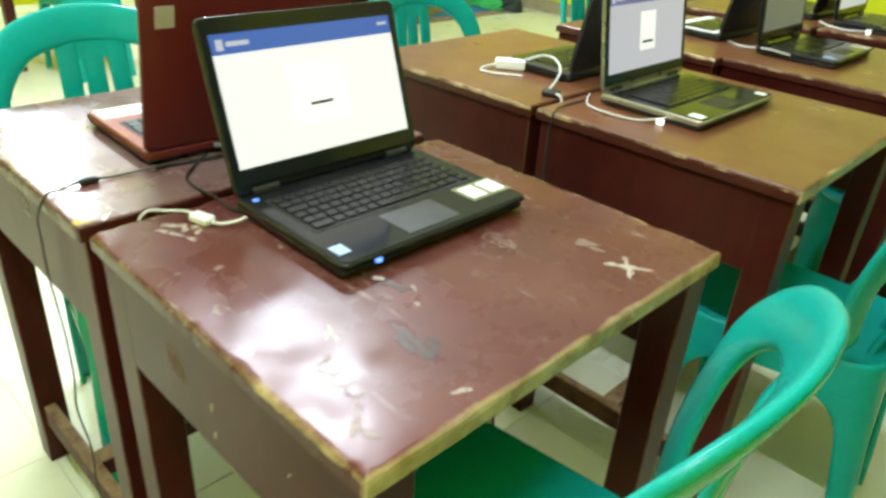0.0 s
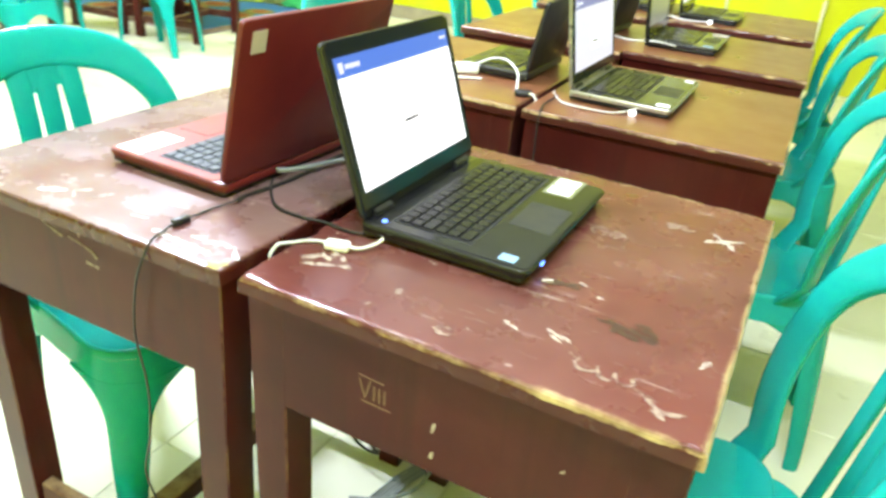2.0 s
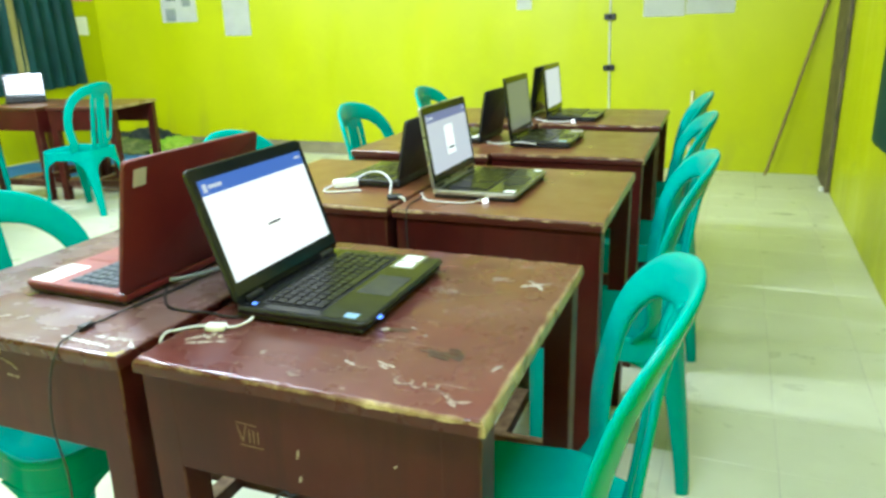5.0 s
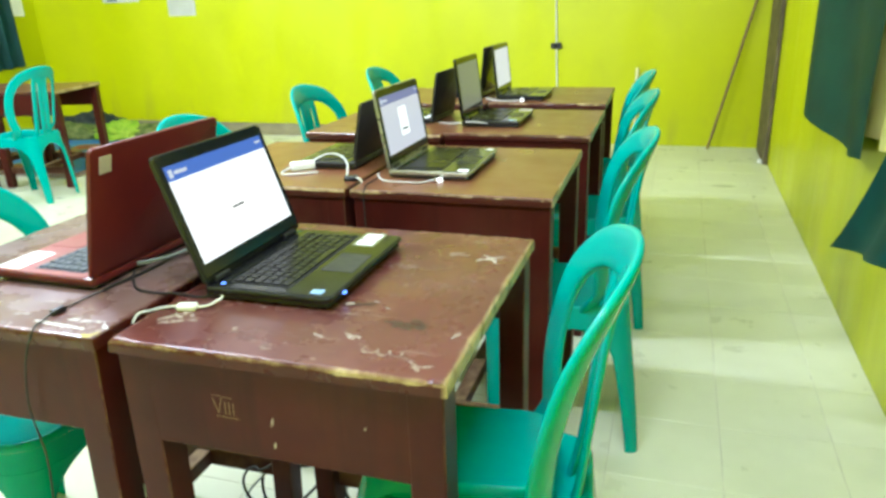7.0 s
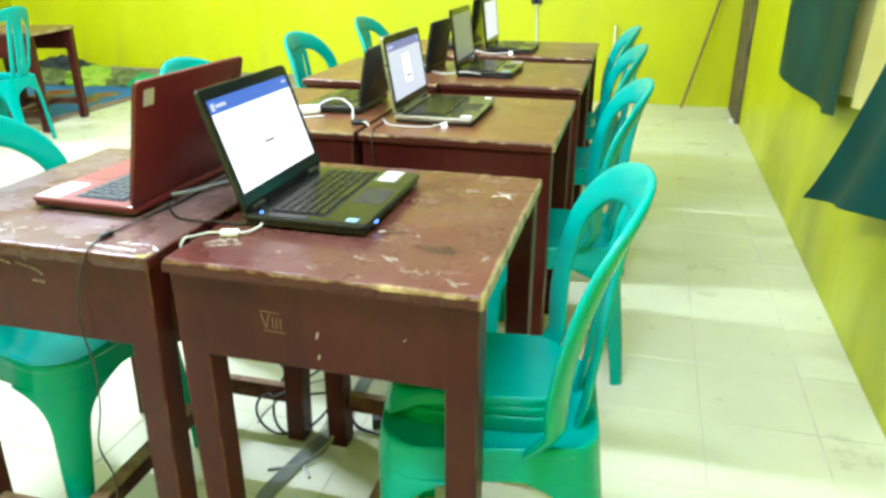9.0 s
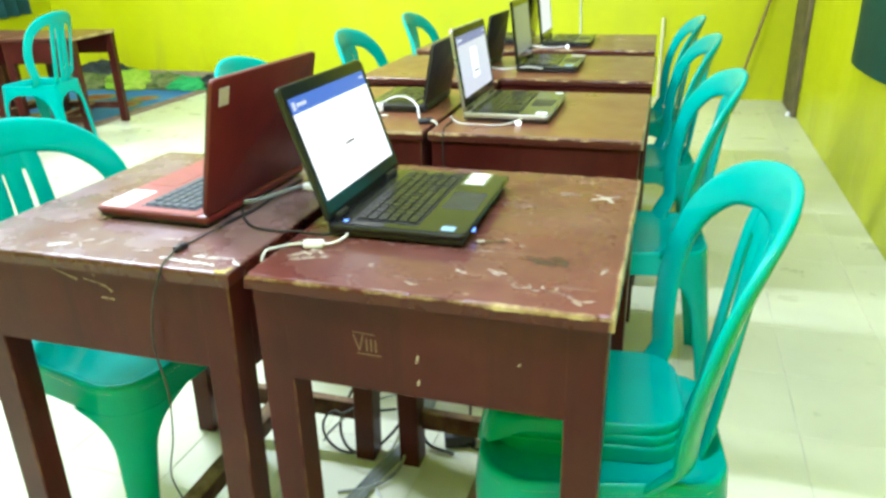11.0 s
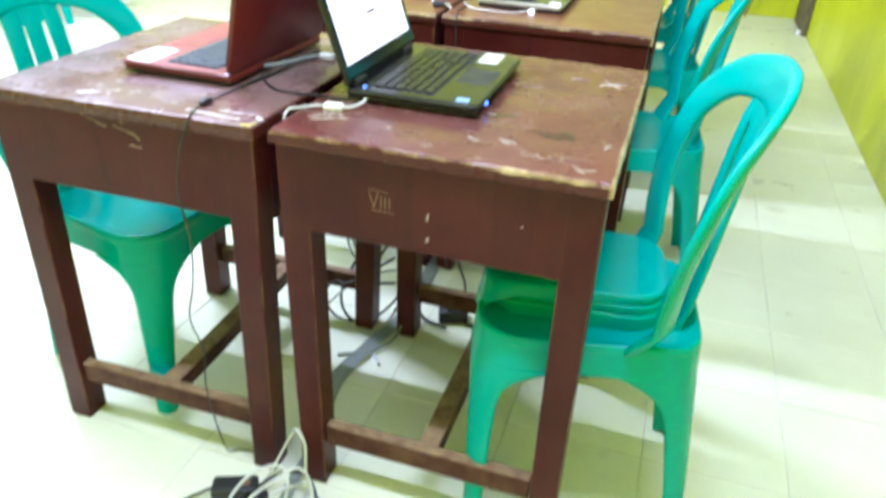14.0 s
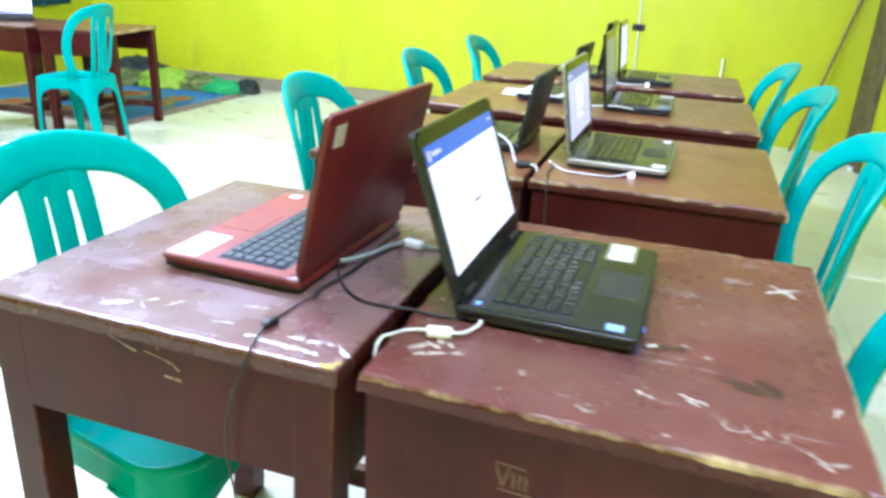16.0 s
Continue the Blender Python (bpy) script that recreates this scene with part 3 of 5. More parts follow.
mark([[(0.505, 0.130), (0.512, 0.144)], [(0.372, 0.205), (0.378, 0.201)], [(0.345, 0.225), (0.350, 0.222)]], 0.007, desk_a, "pale chips")
mark([[(0.035, 0.080), (0.052, 0.100), (0.066, 0.092)], [(0.046, 0.070), (0.072, 0.082)], [(0.060, 0.112), (0.082, 0.102)], [(0.088, 0.088), (0.098, 0.094)]], 0.008, desk_a, "pale flaked paint beside the cable")
mark([[(0.408, 0.146), (0.438, 0.142)], [(0.404, 0.158), (0.452, 0.150)], [(0.424, 0.170), (0.456, 0.160)], [(0.300, 0.205), (0.345, 0.215)]], 0.011, desk_a, "dark soaked stain", SMEAR)
mark([[(-0.374, 0.029), (-0.362, 0.036), (-0.346, 0.042)], [(-0.366, 0.033), (-0.350, 0.037)]], 0.011, desk_b, "white chip in the paint", CHIP)
mark([[(-0.322, 0.035), (-0.335, 0.050), (-0.318, 0.064)], [(-0.300, 0.053), (-0.285, 0.074)], [(-0.224, 0.041), (-0.205, 0.043), (-0.192, 0.047)], [(-0.206, 0.094), (-0.175, 0.099)]], 0.005, desk_b, "pale scratches")
mark([[(-0.107, 0.044), (-0.088, 0.046)], [(-0.084, 0.043), (-0.062, 0.049), (-0.044, 0.049)], [(-0.160, 0.029), (-0.139, 0.027)], [(-0.138, 0.024), (-0.100, 0.022), (-0.060, 0.021)], [(-0.038, 0.040), (-0.024, 0.028)]], 0.0065, desk_b, "whitish torn tape residue", CHIP)
mark([[(-0.549, 0.060), (-0.533, 0.063)], [(-0.507, 0.071), (-0.495, 0.080)], [(-0.466, 0.033), (-0.455, 0.036)], [(-0.438, 0.138), (-0.426, 0.146)], [(-0.280, 0.150), (-0.268, 0.153)]], 0.005, desk_b, "faint pale scratches", FAINT)
mark([[(-0.046, 0.002), (-0.027, 0.003)], [(-0.030, 0.006), (-0.027, 0.020)]], 0.007, desk_b, "yellow chipped corner", YELLOW)


def carving(owner):
    """The painted class mark VIII between two lines, on the desk's end panel."""
    bm = bmesh.new()
    y = -HY + 0.0092

    def stroke(x0, z0, x1, z1, w=0.0020):
        d = Vector((x1 - x0, 0, z1 - z0)).normalized()
        n = Vector((-d.z, 0, d.x)) * w / 2
        a, b = Vector((x0, y, z0)), Vector((x1, y, z1))
        q = [a + n, a - n, b - n, b + n]
        loft([q, [v + Vector((0, -0.0006, 0)) for v in q]], bm)

    cx, zb, zt = 0.189 - 0.268, 0.665, 0.690
    for s in ((-0.021, zt, -0.013, zb), (-0.013, zb, -0.006, zt + 0.001), (-0.001, zb, -0.001, zt - 0.004), (0.006, zb, 0.006, zt - 0.004), (0.013, zb, 0.013, zt - 0.005)):
        stroke(cx + s[0], s[1], cx + s[2], s[3])
    stroke(cx - 0.022, zt + 0.005, cx + 0.012, zt + 0.003, 0.0014)
    stroke(cx - 0.018, zb - 0.005, cx + 0.021, zb - 0.006, 0.0016)
    part("lettering", bm, CHALK, owner, "VIII in thin yellow paint between two lines")
    bm = bmesh.new()
    for x, z, dx, dz in ((0.262, 0.655, 0.002, 0.016), (0.263, 0.618, 0.001, 0.012), (0.41, 0.674, 0.001, 0.006)):
        cx = x - 0.268
        q = [Vector((cx, y, z)), Vector((cx + 0.004, y, z + 0.002)), Vector((cx + 0.004 + dx, y, z + dz)), Vector((cx + dx, y, z + dz - 0.003))]
        loft([q, [v + Vector((0, -0.0006, 0)) for v in q]], bm)
    part("paint_chip", bm, SCRAPE, owner, "small pale chips")["kind"] = "stuff"


carving(desk_a)
bm = bmesh.new()
for x0, z0, x1, z1, w in ((-0.359, 0.744, -0.328, 0.733, 0.0016), (-0.328, 0.733, -0.311, 0.727, 0.0040), (-0.298, 0.731, -0.265, 0.724, 0.0024), (-0.266, 0.724, -0.255, 0.720, 0.0042), (-0.256, 0.721, -0.247, 0.712, 0.0048),
                          (-0.270, 0.701, -0.258, 0.699, 0.0042), (-0.256, 0.700, -0.246, 0.698, 0.0050), (-0.279, 0.744, -0.276, 0.736, 0.0020)):
    d = Vector((x1 - x0, 0, z1 - z0)).normalized()
    nn = Vector((-d.z, 0, d.x)) * w / 2
    q = [Vector((x0, 0, z0)) + nn * 0.4, Vector((x0, 0, z0)) - nn, Vector(((x0 + x1) / 2, 0, (z0 + z1) / 2)) - nn * 0.5, Vector((x1, 0, z1)) - nn * 0.7, Vector((x1, 0, z1)) + nn * 1.2, Vector(((x0 + x1) / 2, 0, (z0 + z1) / 2)) + nn * 0.6]
    # this desk is turned round: its near end is at its own +y
    q = [Vector((-(p.x + 0.292), HY - 0.0094, p.z)) for p in q]
    loft([q, [p + Vector((0, 0.0009, 0)) for p in q]], bm)
tagged(part("paint_scrape", bm, PANEL_SCRAPE, desk_b, "pale scrapes through the paint"), kind="stuff")


# ---- plastic chairs ----
CORNERS = [(0.238, 0.184, 0.085), (-0.155, 0.160, 0.07), (-0.155, -0.160, 0.07), (0.238, -0.184, 0.085)]


def seat_line(grow=0.0, n=12):
    """The seat's rounded outline, wider in front."""
    out = []
    for i, (x, y, r) in enumerate(CORNERS):
        cx, cy = x - math.copysign(r, x), y - math.copysign(r, y)
        for k in range(n):
            a = radians(i * 90 + 90 * k / (n - 1))
            out.append((cx + (r + grow) * math.cos(a), cy + (r + grow) * math.sin(a)))
    return out


def back_point(y, z):
    s = max(0.0, min(1.0, (z - 0.42) / 0.46))
    wrap = 0.045 * (1 - s) + 0.050
    curl = 1.35 * max(0.0, z - 0.75) ** 2
    foot = 0.055 * max(0.0, (0.50 - z) / 0.08) ** 1.4 * (abs(y) / 0.15) ** 2
    return Vector((-0.128 - 0.0515 * s - curl + wrap * (abs(y) / 0.21) ** 2 + foot, y, z))


def back_normal(y, z):
    e = 0.004
    dy = back_point(y + e, z) - back_point(y - e, z)
    dz = back_point(y, z + e) - back_point(y, z - e)
    return dy.cross(dz).normalized()


SKIRT_Z = 0.384


def chair_leg(corner, x1, y1):
    """A hollow corner leg: a rounded angle of plastic that spreads at the top into the skirt's arch, flush with the skirt."""
    x0, y0, r0 = corner
    x0, y0, r0 = x0 + math.copysign(0.005, x0), y0 + math.copysign(0.005, y0), r0 + 0.005
    rings, dx, dy = [], -math.copysign(1, x0), -math.copysign(1, y0)
    heights = [0.0, 0.004] + [0.02 + k / 13 * 0.25 for k in range(14)] + [0.29, 0.31, 0.325, 0.338, 0.348, 0.357, 0.364, 0.370, 0.376, 0.380, SKIRT_Z]
    for z in heights:
        s = z / SKIRT_Z
        w = 0.031 + 0.015 * s + 0.088 * max(0.0, (z - 0.25) / (SKIRT_Z - 0.25)) ** 4.2
        r = 0.020 + (r0 - 0.020) * s ** 1.3
        ease = s ** 1.25
        cx, cy = x1 + (x0 - x1) * ease, y1 + (y0 - y1) * ease
        half, outer, inner = r * math.pi / 4, [], []
        for k in range(-10, 11):
            d = w * k / 10
            if abs(d) <= half:
                th = math.pi / 4 + d / r
                p, n = Vector((r - r * math.cos(th), r - r * math.sin(th), 0)), Vector((-math.cos(th), -math.sin(th), 0))
            elif d > 0:
                p, n = Vector((r + d - half, 0, 0)), Vector((0, -1, 0))
            else:
                p, n = Vector((0, r - d - half, 0)), Vector((-1, 0, 0))
            roll = 0.004 * max(0.0, (abs(k) - 8) / 2) ** 2 * (1 - s ** 8)
            for out, off in ((outer, -roll), (inner, -0.009)):
                q = p + n * off
                out.append(Vector((cx + dx * q.x, cy + dy * q.y, z)))
        rings.append(outer + inner[::-1])
    return loft(rings)


def chair(m, label, group):
    c = thing("plastic_chair", label, "chair", group, m)
    line = seat_line()
    mid = Vector((0.02, 0, 0))

    def ring_at(f, z):
        return [mid + Vector(((x - mid.x) * f, y * f, z + 0.040 * max(0, -x) * (f > 0.8))) for x, y in line]

    top = [ring_at(f, z) for f, z in ((1.0, 0.4302), (0.998, 0.4365), (0.990, 0.4420), (0.976, 0.4452), (0.957, 0.4455), (0.930, 0.4425), (0.895, 0.4375), (0.82, 0.4335), (0.66, 0.430), (0.42, 0.428), (0.12, 0.427))]
    part("seat", loft([ring_at(0.12, 0.421), ring_at(0.95, 0.423), ring_at(0.985, 0.4285)] + top), CHAIR, c, smooth=True)
    sk = []
    for grow, z in ((0.0, 0.4300), (0.0012, 0.420), (0.003, 0.405), (0.005, SKIRT_Z + 0.0006), (-0.004, SKIRT_Z + 0.001), (-0.006, 0.420)):
        ring = seat_line(grow)
        sk.append([Vector((x, y, z + 0.040 * max(0, -x) * max(0.0, (z - 0.39) / 0.04))) for x, y in ring])
    part("skirt", loft(sk, caps=False), CHAIR, c, smooth=True)
    for corner, x1, y1 in zip(CORNERS, (0.226, -0.196, -0.196, 0.226), (0.203, 0.156, -0.156, -0.203)):
        part("leg", chair_leg(corner, x1, y1), CHAIR, c, smooth=True)
    # the arch of the back and its three slats
    arch = [(-0.140, 0.421), (-0.169, 0.476), (-0.200, 0.575), (-0.209, 0.672), (-0.193, 0.755), (-0.143, 0.815), (-0.069, 0.839), (0, 0.845),
                   (0.069, 0.839), (0.143, 0.815), (0.193, 0.755), (0.209, 0.672), (0.200, 0.575), (0.169, 0.476), (0.140, 0.421)]
    arch = spline([(y, 0.43 + (z - 0.43) * 1.035, 0) for y, z in arch], 4)
    pts, across, face, widths = [], [], [], []
    for i, q in enumerate(arch):
        a, b = arch[max(0, i - 1)], arch[min(len(arch) - 1, i + 1)]
        p, n = back_point(q.x, q.y), back_normal(q.x, q.y)
        t = back_point(b.x, b.y) - back_point(a.x, a.y)
        pts.append(p), face.append(n), across.append(t.cross(n))
        top = max(0.0, (q.y - 0.70) / 0.157)
        low = max(0.0, (0.54 - q.y) / 0.11) ** 1.5
        widths.append(0.053 + 0.025 * min(1.0, top) ** 1.4 + 0.004 * low)
    part("back_arch", band(pts, across, face, widths, 0.019), CHAIR, c, smooth=True)
    for y in (-0.0475, 0.0, 0.0475):
        p = [back_point(y * (1.0 + 0.25 * (1 - s)), 0.425 + 0.432 * s) for s in (0, 0.15, 0.3, 0.5, 0.7, 0.85, 1.0)]
        n = [back_normal(q.y, q.z) for q in p]
        part("back_slat", band(p, [(0, 1, 0)] * 7, n, [0.042, 0.041, 0.040, 0.040, 0.041, 0.042, 0.046], 0.013), CHAIR, c, smooth=True)
    part("top_splat", band([back_point(0, z) for z in (0.790, 0.806, 0.822, 0.838, 0.858)], [(0, 1, 0)] * 5, [back_normal(0, z) for z in (0.790, 0.806, 0.822, 0.838, 0.858)],
                           [0.130, 0.136, 0.142, 0.15, 0.165], 0.0105), CHAIR, c, smooth=True)
    return c


first_chair = chair(pose(0.550, 0.247, 0, 0, 0, 186.6), "turquoise-green plastic chair pushed under the worn desk", "plastic chairs at the desks")
for x, y, rz, lab in ((0.545, 1.167, 186, "turquoise-green plastic chair pushed under a desk"), (0.520, 1.985, 186, "turquoise-green plastic chair pushed under a desk"),
                      (0.483, 2.71, 185, "turquoise-green plastic chair beside the rearmost desk"), (-0.566, 0.2865, -5.5, "turquoise-green plastic chair at the desk with a red laptop"),
                      (-0.590, 1.247, 3.5, "turquoise-green plastic chair at a desk"), (-0.585, 2.095, 2, "turquoise-green plastic chair at a desk"),
                      (-0.585, 2.90, 2, "turquoise-green plastic chair at the rearmost desk")):
    tagged(copy_thing(first_chair, pose(x, y, 0, 0, 0, rz)), lab)


# seat shells stacked on the first chair
stack = thing("seat_stack", "three turquoise plastic seat shells stacked on a chair", "plastic seats", m=pose(0.482, 0.266, 0.4426, 0, 0, 186.6))


def shell_line(hx, hy, r, n=9):
    out = []
    for i, (sx, sy) in enumerate(((1, 1), (-1, 1), (-1, -1), (1, -1))):
        for k in range(n):
            a = radians(i * 90 + 90 * k / (n - 1))
            out.append((sx * (hx - r) + r * math.cos(a), sy * (hy - r) + r * math.sin(a)))
    return out


for k in range(3):
    line, z0 = shell_line(0.157, 0.120 - 0.002 * k, 0.065), k * 0.0195
    rings = []
    for f, z in ((0.93, 0.0), (0.990, 0.001), (0.998, 0.005), (1.0, 0.010), (0.999, 0.0150), (0.988, 0.0183), (0.96, 0.0192), (0.90, 0.0184), (0.8, 0.0180), (0.5, 0.0175), (0.1, 0.0175)):
        ring = []
        for x, y in line:
            # the top shell's front comes down over the two below
            q = max(0.0, (x * f - 0.066) / 0.09)
            if k < 2:
                ring.append(Vector((min(x * f, 0.149), y * f, z0 + z - 0.012 * q * q - (0.012 if k == 0 and z < 0.002 else 0.0))))
            else:
                low = 1 - z / 0.0192
                ring.append(Vector((x * f + q * (0.010 + 0.018 * low), y * f * (1 + 0.36 * q * low), z0 + z - q * q * (0.014 + 0.048 * low))))
        rings.append(ring)
    part("seat_shell", loft(rings), CHAIR, stack, smooth=True)


# ---- laptops ----
def plate(u0, u1, v0, v1, t0, t1, r, e):
    """A thin slab with rounded corners in u and v and eased edges."""
    rings = []
    for inset, t in ((e, t0), (e * 0.3, t0 + e * 0.3), (0.0, t0 + e), (0.0, t1 - e), (e * 0.3, t1 - e * 0.3), (e, t1)):
        ring = []
        for i, (su, sv) in enumerate(((1, 1), (-1, 1), (-1, -1), (1, -1))):
            cu, cv = (u1 - r if su > 0 else u0 + r), (v1 - r if sv > 0 else v0 + r)
            for k in range(7):
                a = radians(i * 90 + 15 * k)
                ring.append(Vector((cu + (r - inset) * math.cos(a), cv + (r - inset) * math.sin(a), t)))
        rings.append(ring)
    return loft(rings)


def laptop(m, label, w, d, lid, tilt, shell, deck, keymat, page, bar, keys_apart=False, bezel=None, stickers=(), card=True, thick=0.024):
    """Open laptop: its user sits towards +x. lid: the lid's length; tilt: degrees past upright."""
    t = thing("laptop", label, "laptop", "laptops on the desks", m)
    hw, hd, z1 = w / 2, d / 2, thick
    b = plate(-hd, hd, -hw, hw, 0.004, z1, 0.013, 0.004)
    for v in b.verts:
        if v.co.x > 0 and v.co.z < z1 * 0.6:
            v.co.z += 0.006 * v.co.x / hd
            v.co.x -= 0.006
    for v in b.verts:
        v.co.z = max(v.co.z, z1 * 0.48) if v.co.z < z1 * 0.6 else v.co.z
    base = part("base", b, shell, t, smooth=True)
    b = box(-hd + 0.003, hd - 0.008, -hw + 0.003, hw - 0.003, 0.004, z1 * 0.5, 0.003, 2)
    part("bottom_case", b, BLACK_MATT, base, "black underside", smooth=True)
    for sx in (-1, 1):
        for sy in (-1, 1):
            part("rubber_foot", box(sx * (hd - 0.03) - 0.006, sx * (hd - 0.03) + 0.006, sy * (hw - 0.03) - 0.006, sy * (hw - 0.03) + 0.006, 0.0, 0.012, 0.0015, 1), BLACK_MATT, base)
    part("palm_deck", plate(-hd + 0.020, hd - 0.004, -hw + 0.004, hw - 0.004, z1 - 0.001, z1 + 0.0012, 0.009, 0.0006), deck, base, "glossy deck")
    # keyboard well and keys
    ky, kx0, kx1 = hw - 0.026, -hd + 0.043, -hd + 0.043 + 0.106
    well = part("keyboard", box(kx0 - 0.004, kx1 + 0.004, -ky - 0.003, ky + 0.003, z1 + 0.0008, z1 + 0.0020, 0.0008, 1), BLACK_MATT if not keymat == KEYCAP_GREY else keymat, base)
    rows, cols = 6, 15
    px, py = (kx1 - kx0) / rows, 2 * ky / cols
    cap = box(-px * 0.43, px * 0.43, -py * 0.44, py * 0.44, 0, 0.003, 0.0012, 1)
    wide = box(-px * 0.43, px * 0.43, -py * 2.44, py * 2.44, 0, 0.003, 0.0012, 1)
    if keys_apart:
        cap, wide = mesh_of(cap, "key", keymat), mesh_of(wide, "key", keymat)
    bm = None if keys_apart else bmesh.new()
    for r in range(rows):
        shift = 0.0 if r in (0, 1) else 0.22 * py * (r % 3)
        col = 0
        while col < cols:
            long = r == rows - 1 and col == 4
            y = -ky + (col + 0.5 + (2 if long else 0)) * py
            y = min(y, ky - py * 0.44) if not shift else min(max(y + (shift if 0 < col < cols - 1 else 0) * 0.5, -ky + py * 0.44), ky - py * 0.44)
            x, z = kx0 + (r + 0.5) * px, z1 + 0.0019
            if keys_apart:
                key = new("key", wide if long else cap)
                key.parent, key.location = well, (x, -y, z)
            else:
                joined(box(-px * 0.42, px * 0.42, -py * (2.4 if long else 0.42), py * (2.4 if long else 0.42), 0, 0.0025), bm, Matrix.Translation((x, -y, z)))
            col += 5 if long else 1
    if not keys_apart:
        cap.free(), wide.free()
        part("keys", bm, keymat, well)
    part("touchpad", box(kx1 + 0.014, hd - 0.014, -0.050, 0.040, z1 + 0.0008, z1 + 0.0018, 0.0007, 1), BLACK_MATT if deck == DECK else deck, base)
    part("power_button", box(-hd + 0.026, -hd + 0.034, -hw + 0.03, -hw + 0.05, z1 + 0.001, z1 + 0.0025, 0.0008, 1), BLACK_GLOSS, base)
    for x, y, dx, dy, mat, lab in stickers:
        part("sticker", box(x - dx / 2, x + dx / 2, y - dy / 2, y + dy / 2, z1 + 0.0012, z1 + 0.0020), mat, base, lab)
    # lid, built upright in the hinge's axes, then leaned back
    lean = Matrix.Translation((-hd + 0.010, 0, z1 + 0.002)) @ Matrix.Rotation(radians(-tilt), 4, "Y")

    def on_lid(b):
        bmesh.ops.transform(b, matrix=lean, verts=b.verts)
        return b

    slab = plate(0.0, lid, -hw, hw, 0.001, 0.0095, 0.010, 0.0025)
    bmesh.ops.transform(slab, matrix=Matrix.Rotation(radians(-90), 4, "Y"), verts=slab.verts)
    lid_ob = part("lid", on_lid(slab), shell, t, smooth=True)
    frame_mat = bezel or BLACK_GLOSS
    bw, lo, hi = 0.0135, 0.033, 0.022
    bm = bmesh.new()
    for a0, a1, z0, z2 in ((-hw + 0.003, -hw + bw, 0.012, lid - 0.006), (hw - bw, hw - 0.003, 0.012, lid - 0.006), (-hw + bw, hw - bw, 0.012, lo), (-hw + bw, hw - bw, lid - hi, lid - 0.002)):
        box(-0.001, 0.0016, a0, a1, z0, z2, bm=bm)
    part("bezel", on_lid(bm), frame_mat, lid_ob, "black screen surround")
    s0, s1, t0, t1 = -hw + bw, hw - bw, lo, lid - hi
    h = t1 - t0
    part("screen", on_lid(box(-0.001, 0.0004, s0, s1, t0, t1)), page, lid_ob, "lit screen with a pale page")
    if bar:
        part("screen_header", on_lid(box(0.0005, 0.0007, s0, s1, t1 - h * 0.15, t1)), bar, lid_ob, "blue page header")
        for y0, y1, z0, z2 in ((s0 + 0.022, s0 + 0.055, 0.095, 0.06), (s0 + 0.008, s0 + 0.018, 0.12, 0.04), (s1 - 0.024, s1 - 0.006, 0.075, 0.05)):
            part("screen_caption", on_lid(box(0.0008, 0.001, y0, y1, t1 - h * z0, t1 - h * z2)), CAPTION, lid_ob, "small pale caption")
        if card:
            part("screen_card", on_lid(box(0.0004, 0.0006, -0.048, 0.050, t0 + h * 0.22, t0 + h * 0.72)), PAGE_CARD, lid_ob, "white card on the page")
            part("screen_button", on_lid(box(0.0007, 0.0009, -0.018, 0.020, t0 + h * 0.37, t0 + h * 0.395)), TEXT_DARK, lid_ob, "small grey caption bar")
    for sy in (-1, 1):
        y = sy * hw * 0.72
        part("hinge", tube([(-hd + 0.008, y - 0.02, z1 + 0.003), (-hd + 0.008, y, z1 + 0.003), (-hd + 0.008, y + 0.02, z1 + 0.003)], 0.0055, 8, 2), BLACK_MATT, t)
    return t, lid_ob, lean, base


black, black_lid, lean, black_base = laptop(pose(0.176, 0.328, HZ), "black glossy laptop, open, its screen lit white", 0.322, 0.238, 0.226, 18.5, BLACK_GLOSS, DECK, KEYCAP, PAGE, BLUE_BAR, True,
                   stickers=((0.064, 0.104, 0.034, 0.027, PAPER, "white label"), (0.064, 0.140, 0.034, 0.027, PAPER, "white label"), (0.085, -0.142, 0.022, 0.018, BLUE_STICKER, "small blue badge")))
part("label_backing", box(0.041, 0.087, 0.084, 0.1602, 0.0251, 0.0255), OLIVE_BACK, black_base, "olive sticker backing")
part("status_light", box(0.114, 0.1195, -0.113, -0.106, 0.013, 0.017), LED, black_base, "blue light")
part("status_light", box(-0.092, -0.086, -0.148, -0.141, 0.0250, 0.0262), LED, black_base, "blue power light")

red, red_lid, lean_r, red_base = laptop(pose(-0.270, 0.322, HZ, 0, 0, 179.0), "red laptop, open, with a white label on its palm rest", 0.345, 0.238, 0.236, 12.5, RED, RED_DECK, KEYCAP_GREY, PAGE, BLUE_BAR, True,
               stickers=((0.085, 0.118, 0.050, 0.088, PAPER, "white paper label with a printed bar"), (0.085, -0.150, 0.02, 0.016, PAPER, "small white badge")), thick=0.022)
part("label_print", box(0.078, 0.088, 0.085, 0.110, 0.0235, 0.0244), BLUE_STICKER, red_base, "faint blue print")
b = box(-0.0105, -0.0094, 0.125, 0.152, 0.190, 0.220)
bmesh.ops.transform(b, matrix=lean_r, verts=b.verts)
part("lid_sticker", b, STICKER, red_lid, "pale square sticker")

